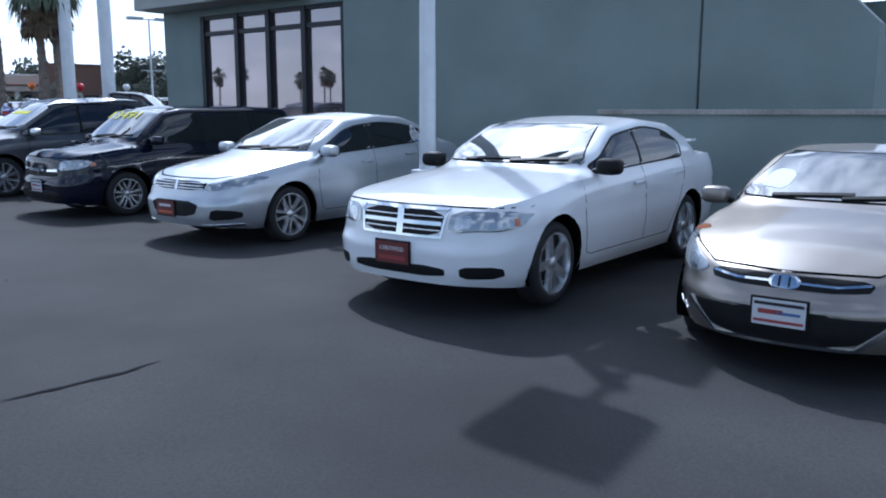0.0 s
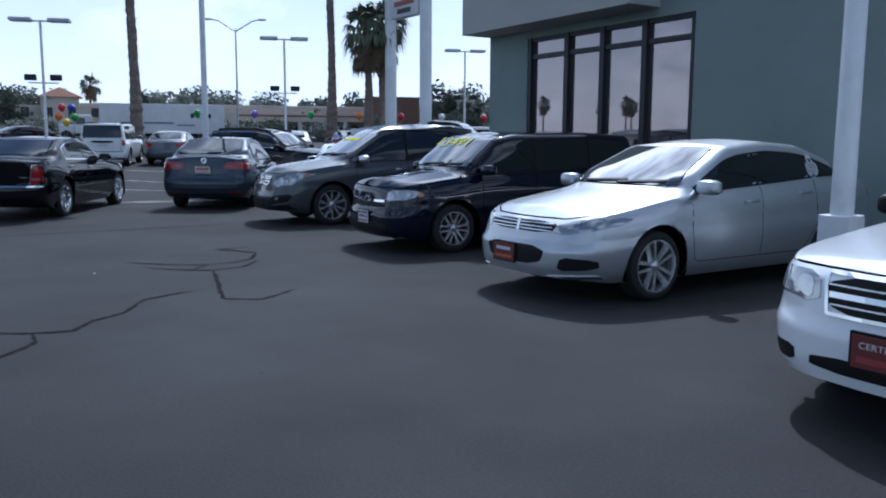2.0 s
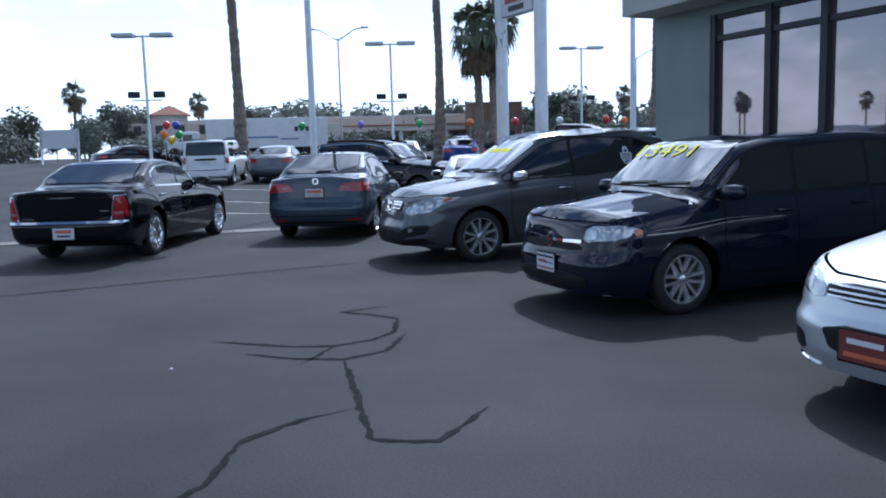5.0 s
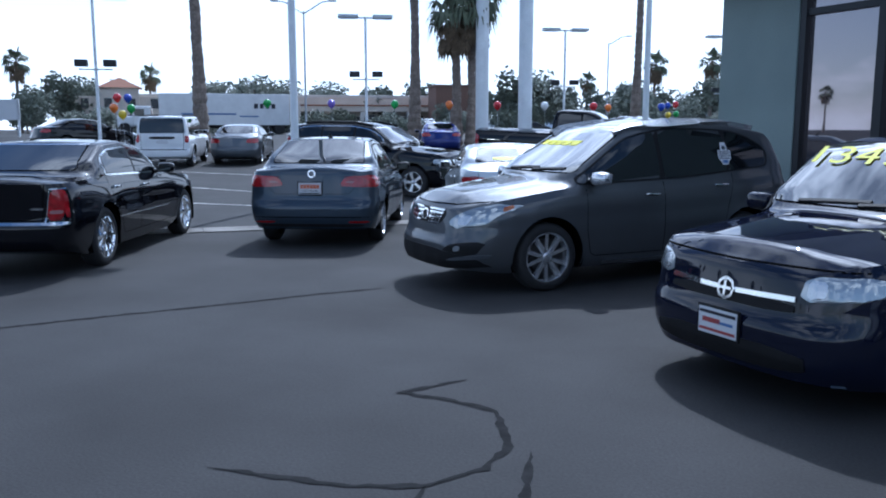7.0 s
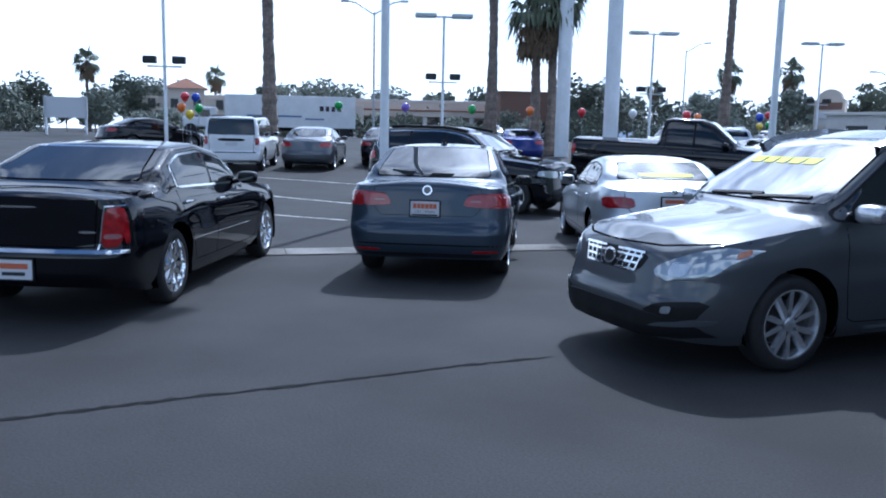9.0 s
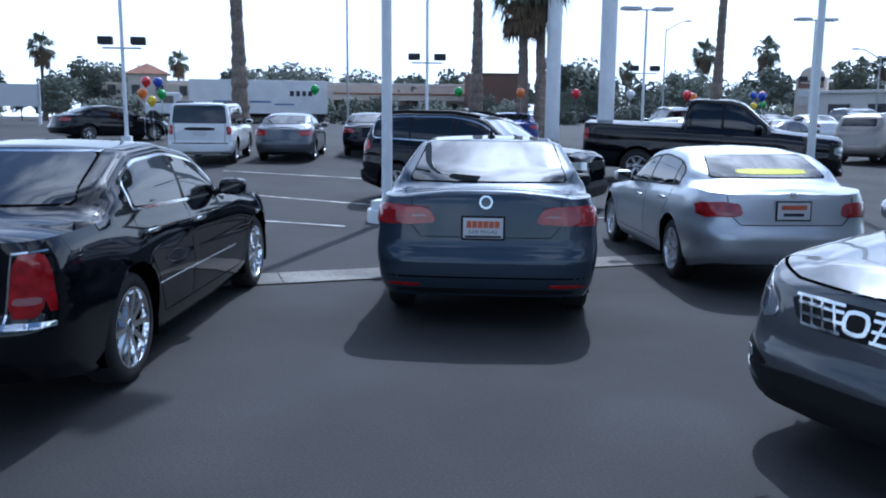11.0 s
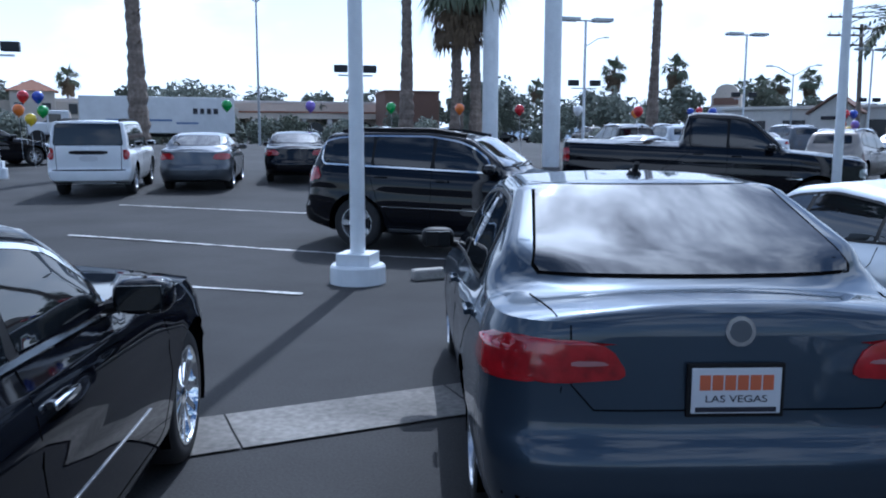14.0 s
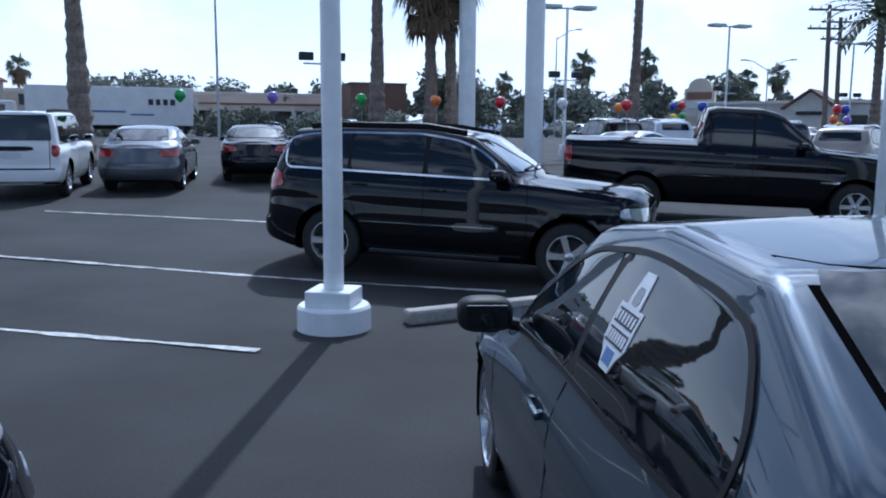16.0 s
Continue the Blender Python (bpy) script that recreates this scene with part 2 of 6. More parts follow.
def ground_z(x, y):
    q = (x + 12.5) * -0.74 + (y - 16.3) * 0.67
    s = (x + 5.78) * 0.833 - (y - 18.86) * 0.553
    dip = -0.22 * smooth(14.4, 17.4, s) * smooth(60.0, 20.0, s)
    return dip + (0.031 * (min(q, 44.0) - 5.0) * smooth(4.0, 9.0, q) if q > 4 else 0.0)


gb = bmesh.new()
cuts = [-3000, -900, -300, -140] + [-100 + 2 * i for i in range(101)] + [140, 300, 900, 3000]
ox, oy = -12.5, 16.3
grid = [[gb.verts.new((ox + a * 0.67 - b * 0.74, oy + a * 0.74 + b * 0.67, 0)) for b in cuts] for a in cuts]
for row in grid:
    for v in row:
        v.co.z = ground_z(v.co.x, v.co.y)
for i in range(len(cuts) - 1):
    for j in range(len(cuts) - 1):
        gb.faces.new((grid[i][j], grid[i + 1][j], grid[i + 1][j + 1], grid[i][j + 1]))
ground = part("ground", gb, ASPHALT, smooth=True)
tagged(ground, "dark grey worn asphalt of the car lot", "asphalt", kind="structure")

# the building's own frame: s along its front wall, d out from it
WALL_C = Vector((-5.78, 18.86))
WALL_U = Vector((0.833, -0.553)).normalized()
WALL_N = Vector((WALL_U.y, -WALL_U.x))
WALL_YAW = math.degrees(math.atan2(WALL_U.y, WALL_U.x))


def wall_pt(s, d):
    p = WALL_C + WALL_U * s + WALL_N * d
    return p.x, p.y

# ---- cars: a lofted shell, on which every panel, pane and lamp is laid ----
from mathutils.bvhtree import BVHTree


def soft_profile(points, length, blur):
    a = np.linspace(-0.3, length + 0.3, 600)
    z = np.interp(a, [p[0] for p in points], [p[1] for p in points])
    k = max(3, int(blur / (a[1] - a[0])))
    ker = np.hanning(k + 2)[1:-1]
    ker /= ker.sum()
    pad = np.concatenate([np.full(k, z[0]), z, np.full(k, z[-1])])
    z = np.convolve(pad, ker, "same")[k:-k]
    return lambda q: float(np.interp(q, a, z))


def shell(sp):
    """Verts and faces of a car's outer skin. Local x forward from mid wheelbase, y left, z up."""
    L, W, wb, fo = sp["L"], sp["W"], sp["wb"], sp["fo"]
    nose = wb / 2 + fo
    top = soft_profile(sp["top"], L, sp.get("blur", 0.16))
    sho = soft_profile(sp["sho"], L, 0.3)
    zb0 = sp.get("clear", 0.2)
    n, J1, J2 = sp.get("n", 84), 16, 15
    st = []
    for k in range(n + 1):
        t = k / n
        st.append(L * (0.45 * t + 0.55 * (0.5 - 0.5 * math.cos(math.pi * t))))
    st[0], st[-1] = 0.001, L - 0.001
    nf, lf, nr, lr = sp.get("nf", 2.9), sp.get("lf", 1.0), sp.get("nr", 3.6), sp.get("lr", 0.8)
    side = sp.get("side", [(0, 0.90), (0.10, 0.955), (0.3, 0.985), (0.5, 1.0), (0.66, 0.985), (0.74, 0.992), (0.9, 0.968), (1, 0.925)])
    tum = sp.get("tum", 0.42)
    verts, faces = [], []
    m = 2 * (J1 + J2) - 1
    for a in st:
        w = W / 2
        if a < lf:
            w *= max(0.0, 1 - ((lf - a) / lf) ** nf) ** (1 / nf)
        if a > L - lr:
            w *= max(0.0, 1 - ((a - L + lr) / lr) ** nr) ** (1 / nr)
        zt, zs = top(a), sho(a)
        zt = max(zt, zs + 0.015)
        zb = zb0 + 0.05 * smooth(0.6, 0.0, a) + sp.get("tail_up", 0.12) * smooth(L - 0.7, L, a)
        g = smooth(0.03, 0.26, zt - zs)
        half = []
        for j in range(J1):
            h = j / (J1 - 1)
            half.append((w * float(np.interp(h, [p[0] for p in side], [p[1] for p in side])), zb + (zs - zb) * h))
        ys = half[-1][0]
        wr = max(0.3 * ys, ys - tum * max(0.0, zt - 0.09 - zs))
        for j in range(1, J2 + 1):
            f = j / J2
            yh = ys * (1 - f)
            zh = zs + (zt - zs) * (1 - (yh / max(ys, 1e-6)) ** 2.2)
            if f < 0.45:
                q = f / 0.45
                yg, zg = ys + (wr - ys) * q, zs + (zt - 0.10 - zs) * q
                bow = 0.018 * math.sin(math.pi * q)
                yg += bow
            elif f < 0.7:
                q = (f - 0.45) / 0.25 * math.pi / 2
                yg, zg = wr - sp.get("corner", 0.13) * wr / 0.6 * (1 - math.cos(q)), zt - 0.10 + 0.075 * math.sin(q)
            else:
                q = (f - 0.7) / 0.3
                y0 = wr - sp.get("corner", 0.13) * wr / 0.6
                yg, zg = y0 * (1 - q), zt - 0.025 * (1 - q) ** 2
            half.append((yh + (yg - yh) * g, zh + (zg - zh) * g))
        half[-1] = (0.0, half[-1][1])
        ring = [(y, z) for y, z in half] + [(-y, z) for y, z in half[-2::-1]]
        for y, z in ring:
            x = nose - a
            fw, rw = smooth(0.75, 0.0, a), smooth(L - 0.6, L, a)
            x -= fw * (sp.get("frake", 0.35) * max(0.0, z - 0.5) ** 1.15 + 0.30 * max(0.0, 0.34 - z))
            x += rw * (sp.get("rrake", 0.22) * max(0.0, z - 0.6) + 0.45 * max(0.0, 0.42 - z))
            x += fw * 0.03 * (1 - smooth(0.50, 0.57, z))
            x -= rw * sp.get("bumper", 0.045) * (1 - smooth(0.60, 0.67, z))
            bulge = sum(math.exp(-((x - c) / 0.40) ** 2) for c in (wb / 2, -wb / 2)) * math.exp(-((z - sp["r"] - 0.32) / 0.17) ** 2)
            y += math.copysign(sp.get("flare", 0.022) * bulge, y) * min(1.0, abs(y) / 0.6) ** 3
            verts.append((x, y, z))
    for i in range(n):
        for j in range(m - 1):
            faces.append((i * m + j, (i + 1) * m + j, (i + 1) * m + j + 1, i * m + j + 1))
        faces.append((i * m + m - 1, (i + 1) * m + m - 1, (i + 1) * m, i * m))
    for i in (0, n):
        for j in range(m // 2):
            faces.append((i * m + j, i * m + j + 1, i * m + m - 2 - j, i * m + m - 1 - j))
    # wheel arches
    r = sp["r"]
    V = np.array(verts)
    kept, gone = [], set()
    for f in faces:
        c = V[list(f)].mean(axis=0)
        cut = False
        for wx in (wb / 2, -wb / 2):
            if abs(c[1]) > 0.55 * W / 2 and math.hypot(c[0] - wx, c[2] - r) < sp.get("arch", r + 0.065):
                cut = True
        if cut:
            gone.update(f)
        else:
            kept.append(f)
    used = {v for f in kept for v in f}
    for v in gone & used:
        for wx in (wb / 2, -wb / 2):
            dx, dz = V[v, 0] - wx, V[v, 2] - r
            q = math.hypot(dx, dz)
            if 0.02 < q < sp.get("arch", r + 0.065) * 1.35:
                low = sp.get("clear", 0.2)
                V[v, 0], V[v, 2] = wx + dx / q * sp.get("arch", r + 0.065), max(low, r + dz / q * sp.get("arch", r + 0.065))
    return [tuple(v) for v in V], kept


def chaikin(pts, times=2, closed=True):
    for _ in range(times):
        out = []
        k = len(pts)
        for i in range(k if closed else k - 1):
            p, q = pts[i], pts[(i + 1) % k]
            out += [(0.8 * p[0] + 0.2 * q[0], 0.8 * p[1] + 0.2 * q[1]), (0.2 * p[0] + 0.8 * q[0], 0.2 * p[1] + 0.8 * q[1])]
        pts = out if closed else [pts[0]] + out + [pts[-1]]
    return pts


AXES = {"left": (1, Vector((0, -1, 0))), "right": (1, Vector((0, 1, 0))), "front": (0, Vector((-1, 0, 0))), "rear": (0, Vector((1, 0, 0))), "top": (2, Vector((0, 0, -1)))}


def cast(bvh, view, a, b):
    """The skin where it is met from that side at (a, b): side views take x, z; front and rear y, z; top x, y."""
    d = AXES[view][1]
    o = {"left": (a, 4, b), "right": (a, -4, b), "front": (6, a, b), "rear": (-6, a, b), "top": (a, b, 4)}[view]
    hit, nor, _, _ = bvh.ray_cast(Vector(o), d)
    if hit is None:
        return None, None
    if nor.dot(d) > 0:
        nor = -nor
    return hit, nor


def patch(name, bvh, view, outline, material, parent, off=0.004, nu=10, nv=8, label="", skirt=0.012, rounds=2):
    """A panel laid on the skin, as seen from one side, with a thin edge all round."""
    pts = chaikin(outline, rounds) if rounds else outline
    z0, z1 = min(p[1] for p in pts), max(p[1] for p in pts)
    rows = []
    for j in range(nv + 1):
        z = z0 + (z1 - z0) * (0.004 + 0.992 * j / nv)
        xs = []
        for i in range(len(pts)):
            (xa, za), (xb, zb) = pts[i], pts[(i + 1) % len(pts)]
            if (za - z) * (zb - z) <= 0 and abs(zb - za) > 1e-9:
                xs.append(xa + (xb - xa) * (z - za) / (zb - za))
        if len(xs) < 2:
            continue
        x0, x1 = min(xs), max(xs)
        row = []
        last = None
        for i in range(nu + 1):
            p, q = cast(bvh, view, x0 + (x1 - x0) * i / nu, z)
            ax = AXES[view][0]
            if p is None or (last and abs(p[ax] - last[0][ax]) > 0.22):
                row.append(last)
                continue
            last = (p + q * off, p - q * skirt)
            row.append(last)
        nxt = next((c for c in row if c), None)
        if nxt is None:
            continue
        row = [c or nxt for c in row]
        ax = AXES[view][0]
        if rows and max(abs(a[0][ax] - b[0][ax]) for a, b in zip(rows[-1], row)) > 0.26:
            row = [(b if abs(a[0][ax] - b[0][ax]) < 0.26 else a) for a, b in zip(rows[-1], row)]
        rows.append(row)
    if len(rows) < 2:
        return None
    verts, faces = [], []
    k = nu + 1
    for row in rows:
        verts += [c[0] for c in row]
    for j in range(len(rows) - 1):
        for i in range(nu):
            faces.append((j * k + i, j * k + i + 1, (j + 1) * k + i + 1, (j + 1) * k + i))
    loop = [(0, i) for i in range(k)] + [(j, nu) for j in range(1, len(rows))] + [(len(rows) - 1, i) for i in range(nu - 1, -1, -1)] + [(j, 0) for j in range(len(rows) - 2, 0, -1)]
    base = len(verts)
    for j, i in loop:
        verts.append(rows[j][i][0])
        verts.append(rows[j][i][1])
    c = len(loop)
    for i in range(c):
        j = (i + 1) % c
        faces.append((base + 2 * i, base + 2 * i + 1, base + 2 * j + 1, base + 2 * j))
    ob = link_mesh(name, verts, faces, material, parent, label, smooth=True)
    bm = bmesh.new()
    bm.from_mesh(ob.data)
    bmesh.ops.recalc_face_normals(bm, faces=bm.faces)
    bm.to_mesh(ob.data)
    bm.free()
    return ob


def ribbon(name, bvh, view, line, width, material, parent, off=0.003, label="", step=0.05, closed=False):
    """A narrow strip along a line on the skin, a seam or a bright moulding."""
    if closed:
        line = line + [line[0]]
    pts = []
    for p, q in zip(line, line[1:]):
        k = max(1, int(math.hypot(q[0] - p[0], q[1] - p[1]) / step))
        pts += [(p[0] + (q[0] - p[0]) * i / k, p[1] + (q[1] - p[1]) * i / k) for i in range(k)]
    pts.append(line[-1])
    verts, faces = [], []
    prev = None
    for i, p in enumerate(pts):
        a, b = pts[max(0, i - 1)], pts[min(len(pts) - 1, i + 1)]
        dx, dz = b[0] - a[0], b[1] - a[1]
        q = math.hypot(dx, dz) or 1.0
        nx, nz = -dz / q * width / 2, dx / q * width / 2
        A, na = cast(bvh, view, p[0] + nx, p[1] + nz)
        B, nb = cast(bvh, view, p[0] - nx, p[1] - nz)
        if A is None or B is None or (A - B).length > width * 6:
            prev = None
            continue
        k = len(verts)
        verts += [A - na * 0.01, A + na * off, B + nb * off, B - nb * 0.01]
        if prev is not None:
            for c in range(3):
                faces.append((prev + c, prev + c + 1, k + c + 1, k + c))
        prev = k
    if not faces:
        return None
    return link_mesh(name, verts, faces, material, parent, label)


WHEELS = {}


def wheel_meshes(r, rim, spokes, width, style):
    key = (r, rim, spokes, width, style)
    if key in WHEELS:
        return WHEELS[key]
    h = width / 2
    tv, tf = lathe([(rim * 0.98, -h), (rim + 0.02, -h), (r - 0.03, -h * 0.98), (r - 0.008, -h * 0.8), (r, -h * 0.5), (r, h * 0.5), (r - 0.008, h * 0.8), (r - 0.03, h * 0.98), (rim + 0.02, h), (rim * 0.98, h * 0.92), (rim * 0.96, 0), (rim * 0.98, -h)], 40, "Y")
    tyre = bpy.data.meshes.new("tyre")
    tyre.from_pydata(tv, [], tf)
    tyre.shade_smooth()
    tyre.materials.append(RUBBER)
    bm = bmesh.new()
    lv, lf = lathe([(rim * 1.0, h * 0.95), (rim * 1.0, h * 1.0), (rim * 0.95, h * 1.0), (rim * 0.90, h * 0.70), (rim * 0.88, -h * 0.5)], 40, "Y")
    mv = [bm.verts.new(v) for v in lv]
    for f in lf:
        bm.faces.new([mv[i] for i in f])
    for i in range(spokes):
        a = 2 * math.pi * i / spokes
        for sgn in ((-1, 1) if style in ("split", "wye") else (0,)):
            wid = rim * (0.062 if style == "split" else 0.075 if style == "wye" else (0.115 if style == "fat" else 0.075))
            off = sgn * rim * (0.27 if style == "wye" else 0.19)
            root_off = off * (0.0 if style == "wye" else 0.35)
            pts = [(rim * 0.12, -wid * 1.1 + root_off), (rim * 0.95, -wid * (1.25 if style == "fat" else 0.9) + off), (rim * 0.95, wid * (1.25 if style == "fat" else 0.9) + off), (rim * 0.12, wid * 1.1 + root_off)]
            up, dn = [], []
            for k, (x, z) in enumerate(pts):
                y = h * 0.78 if k in (0, 3) else h * 0.92
                up.append(bm.verts.new((x * math.cos(a) - z * math.sin(a), y, x * math.sin(a) + z * math.cos(a))))
                sx, sz = x, z * 1.25
                dn.append(bm.verts.new((sx * math.cos(a) - sz * math.sin(a), y - 0.035, sx * math.sin(a) + sz * math.cos(a))))
            bm.faces.new(up)
            for k in range(4):
                q = (k + 1) % 4
                bm.faces.new((up[k], dn[k], dn[q], up[q]))
    lv, lf = lathe([(rim * 0.20, h * 0.55), (rim * 0.20, h * 0.80), (rim * 0.15, h * 0.88), (0.001, h * 0.90)], 20, "Y")
    mv = [bm.verts.new(v) for v in lv]
    for f in lf:
        bm.faces.new([mv[i] for i in f])
    rimmesh = bpy.data.meshes.new("rim")
    bmesh.ops.recalc_face_normals(bm, faces=bm.faces)
    bm.to_mesh(rimmesh)
    bm.free()
    rimmesh.shade_smooth()
    rimmesh.set_sharp_from_angle(angle=radians(35))
    # backing disc, coloured dark as the shaded depth of the wheel
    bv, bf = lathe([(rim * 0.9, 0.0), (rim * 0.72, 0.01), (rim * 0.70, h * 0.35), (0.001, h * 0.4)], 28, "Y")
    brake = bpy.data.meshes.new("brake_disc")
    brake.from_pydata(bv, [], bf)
    brake.materials.append(BRAKE_SHADE)
    WHEELS[key] = (tyre, rimmesh, brake)
    return WHEELS[key]


def pane_outline(yb, yt, zb, zt):
    """A windscreen's outline with softly rounded corners, as seen from the front or rear."""
    bottom = [(-yb + 2 * yb * i / 8, zb) for i in range(9)]
    top = [(yt - 2 * yt * i / 8, zt) for i in range(9)]
    side = [(yb + (yt - yb) * f, zb + (zt - zb) * f) for f in (0.12, 0.5, 0.88)]
    return bottom + side + top + [(-y, z) for y, z in side[::-1]]


def car(name, sp, place, yaw, label, body_paint, group="parked cars", detail=True):
    x, y = place
    gz = ground_z(x, y)
    h = Vector((math.cos(radians(yaw)), math.sin(radians(yaw))))
    zf, zr = ground_z(x + h.x * sp["wb"] / 2, y + h.y * sp["wb"] / 2), ground_z(x - h.x * sp["wb"] / 2, y - h.y * sp["wb"] / 2)
    pitch = -math.degrees(math.atan2(zf - zr, sp["wb"]))
    root = empty(name, Matrix.Translation((x, y, (zf + zr) / 2)) @ pose(0, 0, 0, 0, 0, yaw) @ pose(0, 0, 0, 0, pitch, 0), label, "car", group)
    W, wb, r, L, fo = sp["W"], sp["wb"], sp["r"], sp["L"], sp["fo"]
    verts, faces = shell(sp)
    body = link_mesh("body", verts, faces, body_paint, root, smooth=True)
    bm = bmesh.new()
    bm.from_mesh(body.data)
    bmesh.ops.recalc_face_normals(bm, faces=bm.faces)
    bm.to_mesh(body.data)
    bm.free()
    body.data.set_sharp_from_angle(angle=radians(38))
    bvh = BVHTree.FromPolygons(verts, faces)
    # wheels and their wells
    rim = sp.get("rim", r * 0.70)
    tyre, rimmesh, brake = wheel_meshes(r, rim, sp.get("spokes", 10), 0.22, sp.get("wheel_style", "thin"))
    arch = sp.get("arch", r + 0.065)
    for wx in (wb / 2, -wb / 2):
        for sg in (1, -1):
            wv = []
            wf = []
            c = 18
            for i in range(c + 1):
                a = math.pi * (-0.13 + 1.26 * i / c)
                for yy in (W / 2 - 0.035, 0.48):
                    wv.append((wx + (arch + 0.012) * math.cos(a), sg * yy, max(sp.get("clear", 0.2) + 0.01, r + (arch + 0.012) * math.sin(a))))
            for i in range(c):
                wf.append((2 * i, 2 * i + 1, 2 * i + 3, 2 * i + 2))
            k = len(wv)
            wv.append((wx, sg * 0.48, r))
            for i in range(c):
                wf.append((2 * i + 1, 2 * i + 3, k))
            link_mesh("wheel_well", wv, wf, GAP, root)
            w = new("wheel", tyre)
            w.parent = root
            w.location = (wx, sg * (W / 2 - 0.145), r)
            if sg < 0:
                w.rotation_euler = (0, 0, math.pi)
            k = new("rim", rimmesh)
            if not rimmesh.materials:
                rimmesh.materials.append(sp.get("rim_mat", ALLOY))
            k.parent = w
            k = new("brake_disc", brake)
            k.parent = w
    nose, tail = wb / 2 + fo, wb / 2 + fo - L
    A = lambda a, z: (nose - a, z)
    # side glass, doors, handles, mouldings
    for view, sg in (("left", 1), ("right", -1)):
        for pane in sp.get("panes", ()):
            patch("side_window", bvh, view, [A(*p) for p in pane], GLASS, root, 0.003, 14, 8, rounds=1)
        for pane in sp.get("pillars", ()):
            patch("pillar_trim", bvh, view, [A(*p) for p in pane], TRIM, root, 0.002, 4, 8, rounds=0)
        if sp.get("dlo"):
            ribbon("window_moulding", bvh, view, [A(*p) for p in chaikin(sp["dlo"], 2)], sp.get("dlo_w", 0.018), sp.get("dlo_mat", TRIM), root, 0.006, closed=True)
        for door in sp.get("doors", ()):
            ribbon("door_gap", bvh, view, [A(*p) for p in door], 0.007, GAP, root, 0.001)
        for a, z in sp.get("handles", ()):
            p, q = cast(bvh, view, nose - a, z)
            if p is not None:
                hb = bmesh.new()
                box(hb, p.x, p.y + sg * 0.022, p.z, 0.20, 0.022, 0.030, 0.009)
                box(hb, p.x + 0.075, p.y + sg * 0.006, p.z, 0.025, 0.030, 0.026)
                box(hb, p.x - 0.075, p.y + sg * 0.006, p.z, 0.025, 0.030, 0.026)
                part("door_handle", hb, sp.get("handle_mat", body_paint), root, smooth=True)
        if "mould" in sp:
            (a0, z0), (a1, z1) = sp["mould"]
            ribbon("door_moulding", bvh, view, [A(a0, z0), A(a1, z1)], 0.007, sp.get("mould_mat", ALLOY), root, 0.006)
        if "sill" in sp:
            a0, a1, z = sp["sill"]
            ribbon("sill_trim", bvh, view, [A(a0, z), A(a1, z)], 0.10, TRIM, root, 0.006)
        if "mirror" in sp:
            a, z = sp["mirror"]
            p, q = cast(bvh, view, nose - a, z)
            if p is not None:
                mb = bmesh.new()
                bmesh.ops.create_icosphere(mb, subdivisions=3, radius=1.0)
                for v in mb.verts:
                    c = v.co
                    s3 = lambda t: math.copysign(abs(t) ** 0.62, t)
                    v.co = Vector((s3(c.x) * 0.075 * (1.0 if c.x < 0 else 1.25), s3(c.y) * 0.115, s3(c.z) * 0.072))
                    v.co = v.co + Vector((p.x, p.y + sg * 0.15, z + 0.035))
                mo = part("wing_mirror", mb, sp.get("mirror_mat", body_paint), root, smooth=True)
                sb = bmesh.new()
                cone(sb, (p.x, p.y - sg * 0.02, z - 0.02), (p.x, p.y + sg * 0.10, z + 0.005), 0.03, 0.022, 8)
                part("mirror_arm", sb, TRIM, mo, smooth=True)
                gbm = bmesh.new()
                box(gbm, p.x - 0.074, p.y + sg * 0.15, z + 0.036, 0.012, 0.17, 0.10, 0.004)
                part("mirror_glass", gbm, GLASS, mo)
    # windshield and rear window
    for nm, view, key, ma in (("windshield", "front", "wind", GLASS_CLEAR), ("rear_window", "rear", "back", GLASS)):
        if key in sp:
            zb, zt, yb, yt = sp[key]
            patch(nm, bvh, view, pane_outline(yb, yt, zb, zt), GAP, root, 0.002, 18, 12, rounds=1)
            e = 0.014
            patch(nm, bvh, view, pane_outline(yb - e, yt - e, zb + 0.010, zt - e * 0.6), ma, root, 0.005, 18, 12, rounds=1)
    if "wind" in sp and detail:
        zb, zt, yb, yt = sp["wind"]
        for ya, yb2 in ((0.05, 0.58), (-0.45, 0.12)):
            ribbon("wiper", bvh, "front", [(ya, zb + 0.02), ((ya + yb2) / 2, zb + 0.035), (yb2, zb + 0.045)], 0.016, TRIM, root, 0.018)
    # lamps, grilles, plates: each a panel seen from the front, rear or side
    for nm, view, pts, ma, off, lab in sp.get("panels", ()):
        both = view.endswith("*")
        v = view.rstrip("*")
        for sg in ((1, -1) if both else (1,)):
            if v == "side":
                patch(nm, bvh, "left" if sg > 0 else "right", [A(*p) for p in pts], ma, root, off, 10, 8, lab, rounds=1)
            elif v == "top":
                patch(nm, bvh, v, [(nose - p[0], sg * p[1]) for p in pts], ma, root, off, 10, 8, lab, rounds=1)
            else:
                patch(nm, bvh, v, [(sg * p[0], p[1]) for p in pts], ma, root, off, 40 if min(p[0] for p in pts) < 0 else 14, 12, lab, rounds=2 if nm.startswith("badge") else 1)
